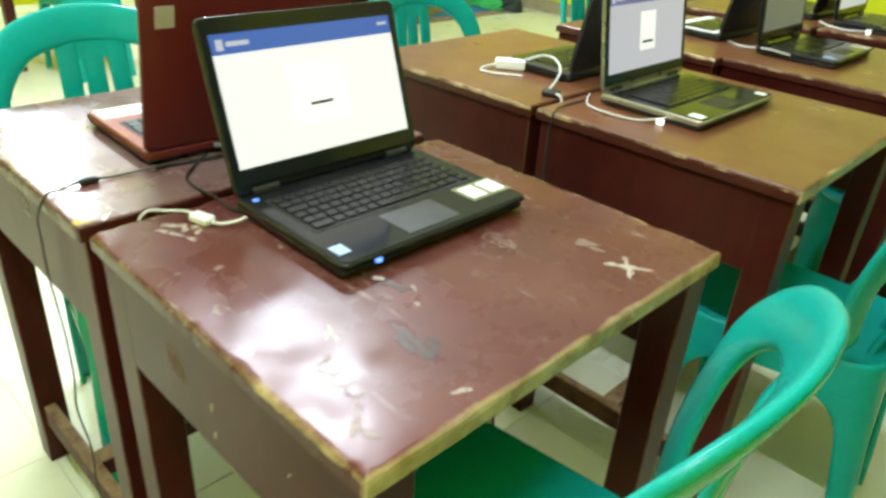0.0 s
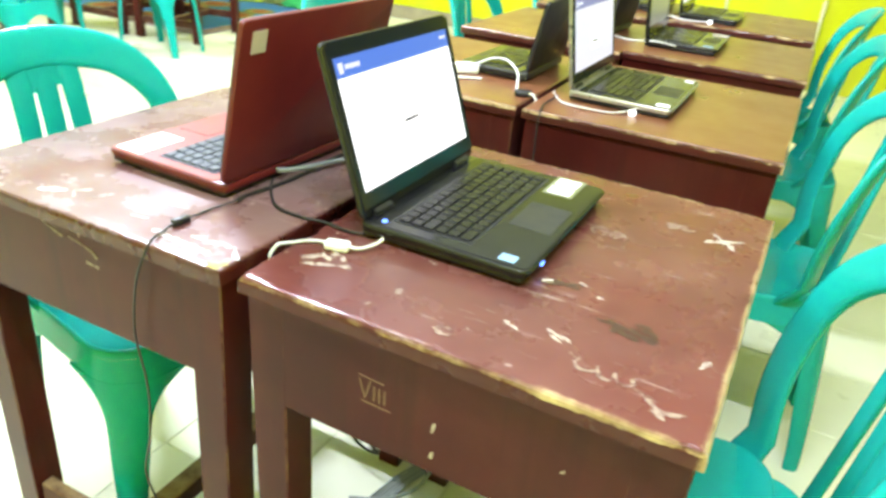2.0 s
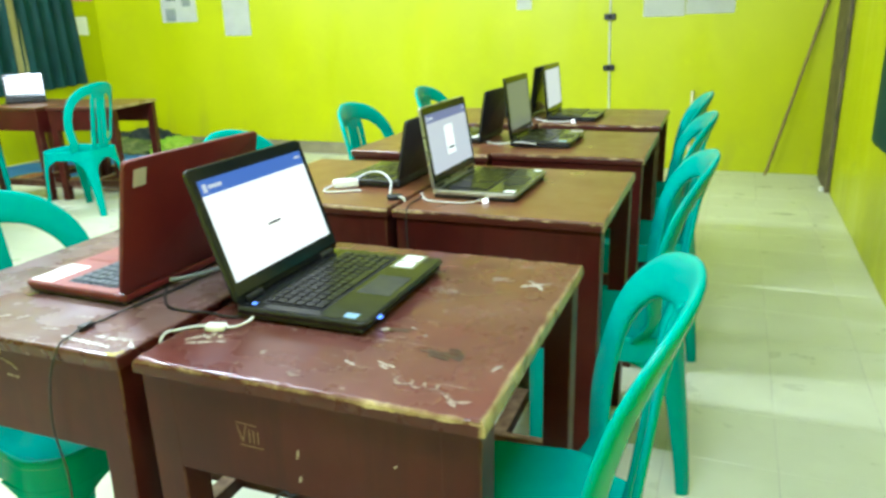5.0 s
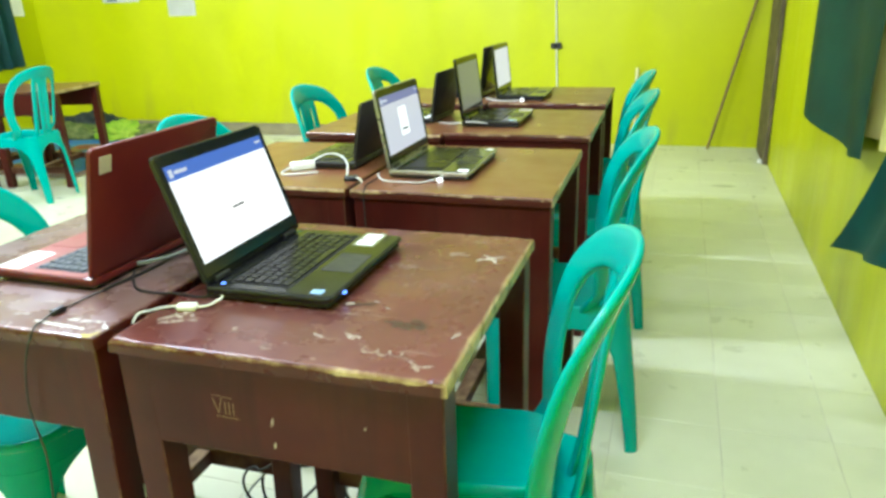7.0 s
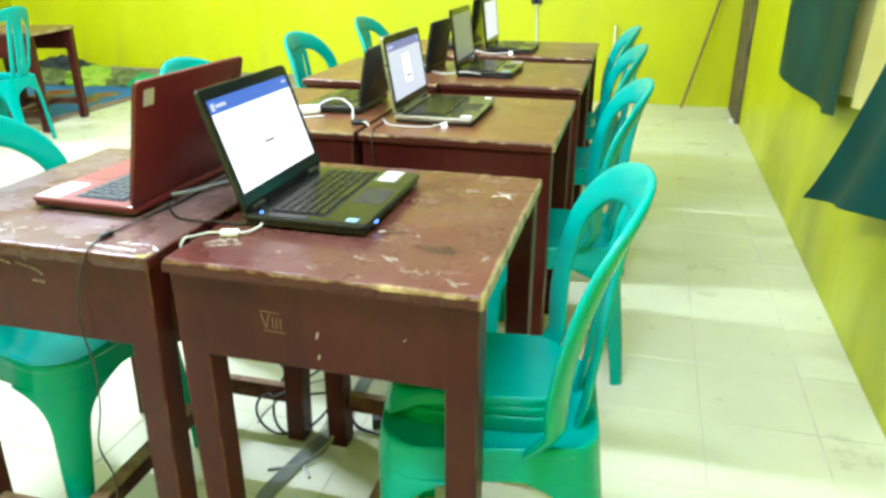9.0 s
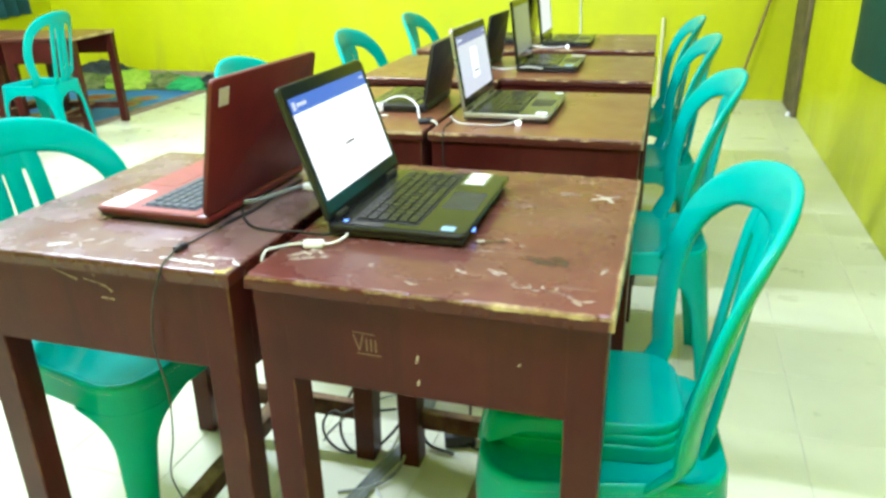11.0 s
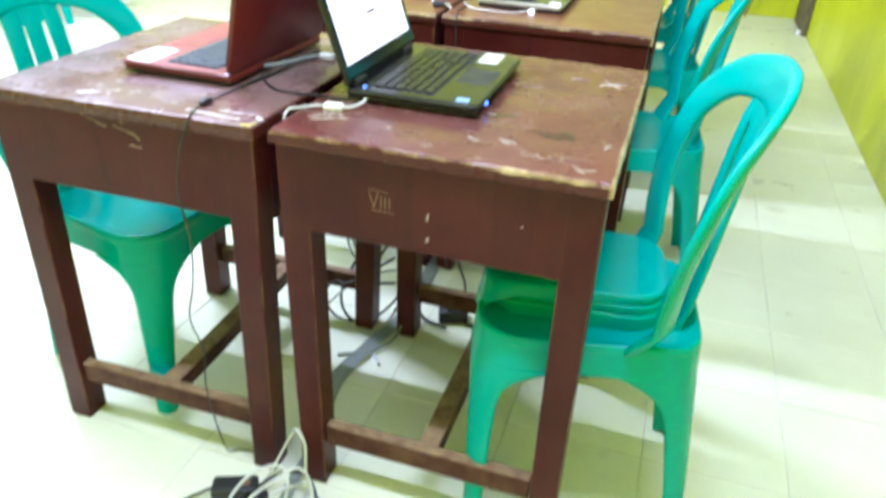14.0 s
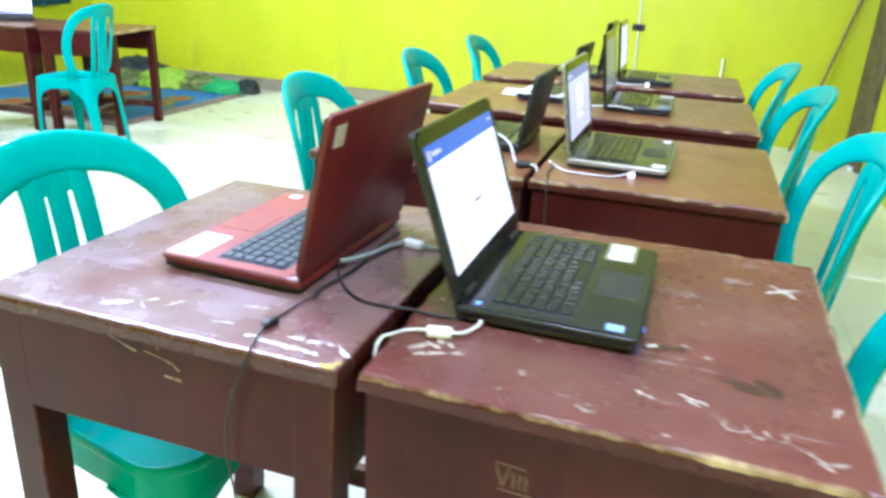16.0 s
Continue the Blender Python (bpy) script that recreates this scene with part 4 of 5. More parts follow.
silver, silver_lid, lean_s, silver_base = laptop(pose(0.163, 1.195, HZ - 0.001, 0, 0, 0), "silver-edged laptop, open, pale lilac page on screen", 0.330, 0.236, 0.215, 9.5, SILVER, DECK, KEYCAP, PAGE_DIM, LILAC_BAR, False, card=False,
                              bezel=BLACK_GLOSS, stickers=((0.095, 0.14, 0.022, 0.02, PAPER, "white badge"), (0.092, -0.142, 0.030, 0.024, PAPER, "white label")))
b = box(0.0005, 0.0007, -0.032, 0.030, 0.070, 0.150)
bmesh.ops.transform(b, matrix=lean_s, verts=b.verts)
part("screen_card", b, PAGE, silver_lid, "white card on the page")
b = box(0.0008, 0.001, -0.022, 0.020, 0.084, 0.090)
bmesh.ops.transform(b, matrix=lean_s, verts=b.verts)
part("screen_button", b, TEXT_DARK, silver_lid, "small grey caption bar")
laptop(pose(0.128, 2.010, HZ - 0.001, 0, 0, 1), "dark laptop, open, a dim grey screen", 0.325, 0.226, 0.225, 7, BLACK_GLOSS, DECK, KEYCAP, PAGE_FAR, None, False,
                               stickers=((0.085, 0.12, 0.05, 0.05, STICKER, "pale sticker"), (0.08, -0.13, 0.03, 0.02, BLUE_STICKER, "pale sticker")))
laptop(pose(0.092, 2.72, HZ - 0.001, 0, 0, 1), "dark laptop, open, a pale lit screen", 0.325, 0.226, 0.225, 6, BLACK_GLOSS, DECK, KEYCAP, PAGE_DIM, None, False)
laptop(pose(-0.178, 1.235, HZ - 0.001, 0, 0, 181), "small black laptop, open, beside a white adapter", 0.270, 0.185, 0.172, 11, BLACK_MATT, DECK, KEYCAP, PAGE_DIM, None, False)
laptop(pose(-0.200, 2.03, HZ - 0.001, 0, 0, 178), "small black laptop, open, with a white palm rest", 0.270, 0.190, 0.175, 9, BLACK_MATT, PAPER, KEYCAP, PAGE_DIM, None, False)
laptop(pose(-0.215, 2.78, HZ - 0.001, 0, 0, 180), "black glossy laptop, open", 0.320, 0.220, 0.215, 6, BLACK_GLOSS, DECK, KEYCAP, PAGE_DIM, None, False)


# ---- cables and small things on the desks ----
def cable(points, r, mat, label, name="cable", sides=7):
    return single(name, tube(points, r, sides), mat, label, "cable", smooth=True, group="cables")


T = HZ + 0.003
cable([(-0.132, 0.150, T + 0.004), (-0.145, 0.115, T), (-0.147, 0.085, T), (-0.146, 0.055, T + 0.004), (-0.142, 0.022, T), (-0.134, 0.000, T + 0.001), (-0.142, -0.014, T - 0.03), (-0.160, -0.012, 0.70), (-0.174, -0.010, 0.627), (-0.166, -0.008, 0.54),
       (-0.178, -0.006, 0.447), (-0.196, -0.008, 0.366), (-0.180, -0.004, 0.29), (-0.187, -0.006, 0.20), (-0.180, 0.0, 0.088), (-0.172, 0.012, 0.012), (-0.150, 0.030, 0.004), (-0.100, 0.035, 0.004), (-0.060, 0.030, 0.004)], 0.0016, BLACK_CABLE,
      "thin black lead hanging down over the desk's edge")
b = box(-0.013, 0.013, -0.0055, 0.0055, 0, 0.010, 0.003)
single("cable_connector", b, BLACK_MATT, "black barrel connector on the desk", "connector", True, m=pose(-0.1465, 0.060, HZ, 0, 0, 85))
cable([(-0.145, 0.240, T + 0.004), (-0.128, 0.215, T), (-0.083, 0.173, T), (-0.037, 0.166, T), (-0.004, 0.171, T), (0.048, 0.169, T), (0.078, 0.178, T + 0.004)], 0.0022, BLACK_CABLE, "black lead lying across both desks")
cable([(-0.132, 0.150, T + 0.004), (-0.140, 0.175, T), (-0.134, 0.211, T), (-0.128, 0.272, T), (-0.133, 0.36, T), (-0.131, 0.437, T)], 0.0030, BLACK_CABLE, "black lead along the back of the red laptop")
cable([(-0.150, 0.255, T + 0.012), (-0.140, 0.272, T + 0.010), (-0.124, 0.310, T + 0.008), (-0.116, 0.350, T + 0.006), (-0.100, 0.386, T + 0.004)], 0.0042, GREY_CABLE, "grey lead plugged in behind the red laptop")
cable([(-0.080, 0.389, T + 0.004), (-0.05, 0.392, T), (-0.012, 0.40, T), (-0.006, 0.405, T - 0.05), (-0.006, 0.41, 0.45)], 0.0035, GREY_CABLE, "grey lead dropping between the desks")
single("cable_plug", box(-0.016, 0.016, -0.008, 0.008, 0, 0.013, 0.003), PAPER, "small white plug on the desk", "plug", True, m=pose(-0.085, 0.388, HZ, 0, 0, -12))
cable([(-0.006, 0.060, 0.52), (-0.006, 0.064, T - 0.04), (-0.004, 0.074, T + 0.001), (0.004, 0.100, T), (0.020, 0.118, T), (0.055, 0.123, T + 0.004), (0.082, 0.132, T + 0.002), (0.096, 0.150, T + 0.006), (0.098, 0.162, T + 0.009)], 0.0023, WHITE_CABLE,
      "white lead plugged into the black laptop")
single("cable_tag", box(-0.016, 0.016, -0.009, 0.009, 0, 0.011, 0.003), PAPER, "white plug lying on the worn desk", "plug", True, m=pose(0.056, 0.1225, HZ, 0, 0, 15))
single("usb_receiver", box(-0.007, 0.007, -0.003, 0.003, 0, 0.003, 0.001), STICKER, "tiny pale card beside the laptop", "card", True, m=pose(0.308, 0.205, HZ, 0, 0, 30))

single("power_adapter", box(-0.036, 0.036, -0.015, 0.015, 0, 0.024, 0.005, 3), PAPER, "small white power adapter on a desk", "adapter", True, m=pose(-0.247, 1.085, HZ, 0, 0, 40))
cable([(-0.225, 1.105, T + 0.018), (-0.19, 1.13, T + 0.035), (-0.15, 1.13, T + 0.035), (-0.11, 1.10, T + 0.020), (-0.085, 1.045, T + 0.004), (-0.06, 0.99, T), (-0.014, 0.98, T), (-0.012, 0.975, T - 0.08), (-0.012, 0.97, 0.4)], 0.0028, WHITE_CABLE, "thick white lead arching over a desk")
cable([(-0.27, 1.06, T + 0.008), (-0.285, 1.03, T), (-0.262, 1.005, T), (-0.225, 1.02, T), (-0.18, 1.05, T)], 0.003, WHITE_CABLE, "white lead curled beside its adapter")
cable([(0.000, 1.065, T), (0.018, 1.030, T), (0.050, 0.990, T), (0.110, 0.975, T + 0.002), (0.160, 0.990, T), (0.195, 1.018, T + 0.006), (0.205, 1.032, T + 0.010)], 0.0021, WHITE_CABLE, "white lead plugged into the silver laptop")
single("glowing_plug", box(-0.007, 0.007, -0.005, 0.005, 0, 0.010, 0.002), LED_WHITE, "lit white charger tip", "plug", True, m=pose(0.200, 1.016, HZ))
cable([(0.008, 1.05, T), (0.020, 1.01, T), (0.020, 0.95, T), (0.030, 0.905, T), (0.033, 0.885, T - 0.03), (0.036, 0.885, 0.6), (0.036, 0.89, 0.42)], 0.002, BLACK_CABLE, "thin black lead hanging from a desk")
single("cable_lump", box(-0.02, 0.02, -0.012, 0.012, 0, 0.014, 0.005, 2), BLACK_MATT, "black adapter plug between two desks", "plug", True, m=pose(-0.045, 0.985, HZ, 0, 0, 25))
cable([(-0.10, 1.93, T), (-0.04, 1.90, T), (0.02, 1.86, T + 0.012), (0.07, 1.83, T + 0.02), (0.12, 1.85, T + 0.012), (0.16, 1.87, T + 0.008)], 0.003, WHITE_CABLE, "white lead beside a dark laptop")
single("glowing_plug", box(-0.007, 0.007, -0.005, 0.005, 0, 0.014, 0.002), LED_WHITE, "lit white charger tip", "plug", True, m=pose(0.110, 2.540, HZ))
cable([(-0.08, 2.62, T), (-0.03, 2.56, T), (0.04, 2.53, T), (0.10, 2.54, T + 0.004)], 0.003, WHITE_CABLE, "white lead on the rearmost desk")
single("paper_sheet", box(-0.05, 0.05, -0.07, 0.07, 0, 0.002), PAPER, "sheet of white paper on a desk", "paper", m=pose(-0.33, 2.06, HZ, 0, 0, 8))

# ---- power strip, tape and leads on the floor ----
strip = thing("power_strip", "cream three-way power strip on the floor", "power strip", m=pose(-0.078, -0.262, 0, 0, 0, 32))
body = part("body", box(-0.083, 0.083, -0.027, 0.027, 0, 0.043, 0.004, 2), CREAM, strip)
for x in (-0.052, 0.0, 0.052):
    bm = bmesh.new()
    ring = lambda r, z: [Vector((x + r * math.cos(radians(a)), r * math.sin(radians(a)), z)) for a in range(0, 360, 20)]
    loft([ring(0.0235, 0.0425), ring(0.0235, 0.046), ring(0.0205, 0.046), ring(0.0195, 0.0434), ring(0.004, 0.0434)], bm)
    socket = part("socket", bm, CREAM, body, smooth=True)
    for s in (-1, 1):
        part("pin_hole", tube([(x + s * 0.0085, 0, 0.0434), (x + s * 0.0085, 0, 0.0438), (x + s * 0.0085, 0, 0.0440)], 0.003, 8, 1), BLACK_MATT, body)
M = strip.matrix_basis


def plug(x, mat, label):
    b = tube([(x, 0, 0.044), (x, 0, 0.062), (x + 0.003, 0.002, 0.078)], 0.0175, 12, 3)
    tube([(x, 0, 0.074), (x + 0.012, 0.012, 0.082), (x + 0.03, 0.028, 0.084)], 0.008, 8, 3, b)
    single("mains_plug", b, mat, label, "plug", True, group="mains plugs", m=M)


plug(0.0, BLACK_MATT, "black mains plug in the power strip")
plug(0.052, CREAM, "cream round mains plug in the power strip")
single("adapter_brick", box(-0.045, 0.045, -0.022, 0.022, 0, 0.030, 0.006, 3), BLACK_MATT, "black laptop adapter brick on the floor", "adapter", True, m=pose(-0.100, -0.075, 0.0, 0, 0, 22))
single("adapter_label", box(-0.008, 0.008, -0.008, 0.008, 0, 0.0008), CHALK, "small yellow label on the adapter brick", "label", m=pose(-0.078, -0.066, 0.0301, 0, 0, 22))
single("plug_block", box(-0.022, 0.022, -0.013, 0.013, 0, 0.024, 0.004, 2), WHITE_CABLE, "white plug block on the floor", "plug", True, m=pose(0.062, -0.052, 0, 0, 0, -15))


def tape(x0, y0, x1, y1, w, z):
    d = Vector((x1 - x0, y1 - y0, 0))
    ln = d.length
    rings = []
    for k in range(9):
        u = k / 8 * ln
        h = 0.0012 + z + 0.005 * math.exp(-((u - 0.03) / 0.03) ** 2)
        a = w / 2 * (1 + 0.03 * math.sin(k * 2.1))
        rings.append([Vector((u, -a, 0.0004 + z * 0.5)), Vector((u, -a + 0.004, h)), Vector((u, a - 0.004, h + 0.001)), Vector((u, a, 0.0004 + z * 0.5))])
    single("floor_tape", loft(rings), TAPE, "strip of black cloth tape stuck to the floor", "tape", True, group="black tape strips", m=Matrix.Translation((x0, y0, 0)) @ Matrix.Rotation(math.atan2(d.y, d.x), 4, "Z"))


tape(0.020, -0.185, 0.126, -0.340, 0.046, 0.0)
tape(0.030, -0.195, 0.160, -0.248, 0.046, 0.0013)
tape(0.030, -0.185, 0.182, -0.146, 0.044, 0.0026)
tape(0.045, -0.205, -0.062, -0.062, 0.048, 0.0039)

FL = 0.004
cable([(-1.10, -0.95, FL), (-0.72, -0.72, FL), (-0.442, -0.480, FL), (-0.478, -0.390, FL), (-0.466, -0.312, FL), (-0.402, -0.218, FL), (-0.302, -0.205, FL), (-0.215, -0.25, FL), (-0.175, -0.300, 0.012), (-0.150, -0.307, 0.022)], 0.0033, PALE_CABLE,
      "long pale grey lead sweeping over the floor to the power strip")
cable([(-1.0, -0.99, FL), (-0.62, -0.73, FL), (-0.37, -0.549, FL), (-0.214, -0.437, FL), (-0.10, -0.375, FL), (-0.03, -0.315, 0.012), (0.01, -0.258, 0.014), (0.02, -0.20, 0.010)], 0.0031, GREY_CABLE, "grey lead on the floor")
rng = random.Random(5)
for k in range(12):
    o = (k - 5.5) * 0.0034
    j = lambda a=0.012: rng.uniform(-a, a)
    cable([(-0.95 + o, -1.15 - o * 10, FL), (-0.62 + j(0.03), -0.83 - o * 6 + j(0.03), FL + 0.002 * (k % 2)), (-0.44 + j(0.02), -0.675 - o * 4 + j(0.02), FL + 0.003 * (k % 3)), (-0.322 + o, -0.594 - o * 3 + j(0.018), FL + 0.004 * (k % 2)),
           (-0.24 + j(), -0.545 - o * 2 + j(0.014), FL + 0.004 * (k % 3)), (-0.163 + o, -0.485 - o * 1.6 + j(), FL + 0.006 * (k % 3)), (-0.095 + j(0.008), -0.425 - o + j(0.006), FL + 0.004 * (k % 3)),
           (-0.046 + o, -0.362 - o, FL + 0.005 * (k % 3)), (0.012 + o * 0.8, -0.262 - o * 0.4, FL + 0.007 * (k % 3)), (0.025 + o * 0.7, -0.16, FL + 0.006 * (k % 2)), (-0.002 + o * 0.6, -0.028, FL + 0.004 * (k % 3)),
           (-0.012 + o * 0.6, 0.10, FL), (-0.060 + o, 0.30, FL), (-0.035 + o, 0.47, FL + 0.004 * (k % 2)), (0.0 + o, 0.66, FL), (-0.02 + o, 1.10, FL), (-0.03 + o, 1.9, FL), (-0.02 + o, 2.6, FL)], (0.0023, 0.0031, 0.0026)[k % 3],
          GREY_CABLE, "grey network lead in the bundle across the floor")
cable([tuple(M @ Vector((0.08, 0.03, 0.084))), (0.00, -0.145, 0.115), (0.045, -0.075, 0.125), (0.075, -0.075, 0.080), (0.085, -0.125, 0.030), (0.055, -0.185, 0.018), (0.010, -0.235, 0.022), (-0.02, -0.20, 0.05), (0.02, -0.12, 0.09), (0.05, -0.05, 0.06), (0.066, -0.05, 0.02)],
      0.0031, WHITE_CABLE, "white lead coiled above the tape")
cable([(-0.055, -0.03, 0.010), (-0.035, 0.00, 0.06), (-0.010, 0.005, 0.115), (0.010, -0.005, 0.150), (0.030, -0.012, 0.120), (0.032, -0.020, 0.05), (0.048, -0.040, 0.014)], 0.0031, WHITE_CABLE, "white lead looping up beside a desk leg")
cable([(0.015, -0.16, 0.02), (0.03, -0.09, 0.07), (0.0, -0.06, 0.10), (-0.05, -0.10, 0.09), (-0.06, -0.17, 0.06), (-0.01, -0.21, 0.03), (0.04, -0.16, 0.02), (0.07, -0.10, 0.02)], 0.0032, WHITE_CABLE, "white lead coiled by the power strip")
cable([tuple(M @ Vector((0.03, 0.03, 0.084))), (-0.055, -0.17, 0.075), (-0.06, -0.11, 0.04), (-0.07, -0.085, 0.02)], 0.004, BLACK_CABLE, "black mains lead to the adapter brick")
cable([(-0.060, -0.058, 0.016), (-0.010, -0.030, 0.05), (0.045, -0.035, 0.060), (0.090, -0.075, 0.035), (0.140, -0.110, 0.010), (0.165, -0.160, 0.008), (0.150, -0.215, 0.008), (0.095, -0.250, 0.010), (0.040, -0.255, 0.010), (0.02, -0.235, 0.012)], 0.004, BLACK_CABLE,
      "black lead in a loose loop on the floor")
cable([(-0.145, -0.090, 0.014), (-0.185, -0.135, 0.008), (-0.205, -0.190, 0.005), (-0.195, -0.23, 0.005)], 0.003, BLACK_CABLE, "thin black lead on the floor")
cable([(0.10, -0.03, 0.004), (0.115, -0.075, 0.012), (0.085, -0.115, 0.02), (0.04, -0.13, 0.025)], 0.0032, BLACK_CABLE, "black lead end on the floor")
# leads hanging under and behind the desks
for pts, r, mat in (([(-0.012, 0.56, 0.60), (-0.05, 0.60, 0.42), (-0.10, 0.62, 0.25), (-0.17, 0.58, 0.07), (-0.12, 0.54, 0.012), (-0.05, 0.58, 0.03), (-0.005, 0.64, 0.12), (-0.005, 0.66, 0.40)], 0.0038, BLACK_CABLE),
                    ([(-0.010, 0.64, 0.62), (-0.012, 0.63, 0.45), (0.0, 0.62, 0.30), (-0.012, 0.63, 0.18), (0.004, 0.62, 0.08), (0.0, 0.60, 0.006)], 0.0050, WHITE_CABLE),
                    ([(-0.008, 0.67, 0.62), (0.006, 0.66, 0.42), (-0.010, 0.66, 0.25), (0.008, 0.66, 0.12), (0.05, 0.62, 0.02), (0.13, 0.60, 0.01)], 0.0045, BLACK_CABLE),
                    ([(-0.14, 0.60, 0.60), (-0.14, 0.58, 0.40), (-0.12, 0.56, 0.25), (-0.08, 0.58, 0.17), (-0.03, 0.62, 0.28), (-0.008, 0.66, 0.45)], 0.0032, GREY_CABLE),
                    ([(0.10, 0.92, 0.57), (0.11, 0.80, 0.35), (0.12, 0.70, 0.20), (0.16, 0.66, 0.10), (0.10, 0.64, 0.012)], 0.0034, BLACK_CABLE),
                    ([(-0.10, 0.40, 0.004), (-0.02, 0.44, 0.01), (0.02, 0.52, 0.02), (0.01, 0.60, 0.10), (0.0, 0.64, 0.30)], 0.004, GREY_CABLE)):
    cable(pts, r, mat, "lead hanging in the gap behind the front desks")
ringed = lambda cx, cy, cz, rx, rz, n, a0, a1: [(cx + rx * math.cos(radians(a0 + (a1 - a0) * k / n)), cy + 0.01 * k / n, cz + rz * math.sin(radians(a0 + (a1 - a0) * k / n))) for k in range(n + 1)]
cable([(-0.02, 0.60, 0.20)] + ringed(-0.135, 0.53, 0.075, 0.062, 0.066, 12, 80, 420) + [(-0.02, 0.60, 0.12)], 0.0035, BLACK_CABLE, "black lead wound in a ring above the floor")
cable([(-0.215, 0.56, 0.012), (-0.19, 0.56, 0.05), (-0.13, 0.575, 0.11), (-0.06, 0.60, 0.145), (-0.01, 0.63, 0.15)], 0.0030, GREY_CABLE, "grey lead slung between the desk legs")
cable([(-0.16, 0.575, 0.45), (-0.15, 0.57, 0.30), (-0.125, 0.57, 0.20), (-0.08, 0.585, 0.19), (-0.03, 0.61, 0.25), (-0.012, 0.63, 0.34)], 0.0030, BLACK_CABLE, "black lead slung between the desk legs")
cable([(0.0, 0.64, 0.10), (-0.02, 0.60, 0.03), (-0.035, 0.54, 0.006), (-0.030, 0.46, 0.004), (0.015, 0.40, 0.004)], 0.0045, WHITE_CABLE, "white lead running out over the floor")
cable([(0.08, 0.90, 0.50), (0.07, 0.80, 0.36), (0.085, 0.70, 0.27), (0.11, 0.64, 0.17)], 0.0030, BLACK_CABLE, "black lead dangling behind a desk leg")
cable([(0.13, 0.66, 0.02), (0.18, 0.64, 0.006), (0.22, 0.66, 0.006), (0.28, 0.70, 0.006)], 0.0036, BLACK_CABLE, "black lead on the floor under the desks")
for x, yy, z in ((-0.006, 0.632, 0.20), (0.002, 0.638, 0.13), (-0.004, 0.628, 0.26)):
    single("cable_tie", tube([(x, yy, z - 0.012), (x + 0.004, yy, z), (x, yy, z + 0.014)], 0.011, 9), WHITE_CABLE if z > 0.15 else BLACK_CABLE, "lump of plug and tie in the hanging leads", "plug", True)
single("socket_block", box(-0.04, 0.04, -0.022, 0.022, 0, 0.035, 0.004, 2), BLACK_MATT, "black multi-plug block under the desks", "power strip", True, m=pose(0.13, 0.66, 0, 0, 0, 20))

# ---- the back of the room ----
y = NORTH - 0.001


def sheet(x0, x1, z0, z1, label, seed):
    """A sheet of paper taped flat to the north wall, its corners lifting a little."""
    bm = bmesh.new()
    n = 6
    g = [[bm.verts.new((x0 + (x1 - x0) * i / n, y - 0.002 - 0.006 * abs(noise.noise(Vector((i * 0.6, j * 0.6, seed)))), z0 + (z1 - z0) * j / n)) for i in range(n + 1)] for j in range(n + 1)]
    for j in range(n):
        for i in range(n):
            bm.faces.new((g[j][i], g[j][i + 1], g[j + 1][i + 1], g[j + 1][i]))
    bmesh.ops.solidify(bm, geom=bm.faces[:], thickness=0.0006)
    return single("wall_paper_sheet", bm, PAPER, label, "paper", True, group="papers on the wall")


sheet(0.046, 0.36, 1.214, 1.66, "white paper sheet taped to the yellow wall", 1)
sheet(0.366, 0.727, 1.228, 1.66, "white paper sheet taped beside another", 2)
sheet(-4.03, -3.715, 1.145, 1.78, "tall white paper sheet on the yellow wall", 3)
pr = sheet(-4.80, -4.355, 1.288, 1.76, "printed white paper sheet on the yellow wall", 4)
for x0, x1, z0, z1 in ((-4.74, -4.62, 1.30, 1.42), (-4.52, -4.42, 1.44, 1.56), (-4.72, -4.60, 1.50, 1.60)):
    part("picture", box(x0, x1, y - 0.0105, y - 0.0095, z0, z1), GREY_CABLE, pr, "grey printed block")
sheet(-1.00, -0.87, 1.30, 1.44, "small white paper on the yellow wall", 5)
single("wall_paper_sheet", box(WEST + 0.0005, WEST + 0.0022, 5.17, 5.36, 1.19, 1.375), PAPER, "small pale paper beside the curtain", "paper", group="papers on the wall")
poster = thing("wall_poster", "pale poster with a pink border on the yellow wall", "poster")
part("border", box(WEST + 0.0005, WEST + 0.003, 5.15, 5.48, 1.53, 1.95), PINK, poster, "pink border")
part("sheet", box(WEST + 0.0031, WEST + 0.004, 5.17, 5.46, 1.55, 1.93), PAPER, poster)
cable([(-0.19, NORTH - 0.006, 0.09), (-0.195, NORTH - 0.006, 0.5), (-0.205, NORTH - 0.006, 0.82), (-0.215, NORTH - 0.006, 1.23), (-0.22, NORTH - 0.006, 1.8), (-0.22, NORTH - 0.006, 2.6)], 0.007, WHITE_CABLE, "white cable running up the yellow wall")
for x, z in ((-0.207, 0.822), (-0.215, 1.224)):
    s = thing("wall_switch", "small dark switch box on the yellow wall", "switch", "wall switches", pose(x, NORTH - 0.001, z))
    part("box", box(-0.045, 0.045, -0.024, -0.0005, -0.024, 0.024, 0.004, 2), BLACK_MATT, s)
    part("rocker", box(-0.012, 0.012, -0.028, -0.0235, -0.012, 0.012, 0.002, 1), BLACK_GLOSS, s)
b = box(-0.285, 0.285, -0.014, 0.014, 0, 2.1, 0.003)
single("wooden_board", b, BROWN_WOOD, "tall dusty brown board standing against the wall", "board", m=pose(EAST - 0.018, 5.155, 0, 0, 0, 90))
single("board_foot", box(-0.012, 0.012, -0.012, 0.012, 0, 0.03, 0.003), PAPER, "pale scrap at the board's foot", "scrap", m=pose(EAST - 0.05, 4.94, 0, 0, 0, 20))
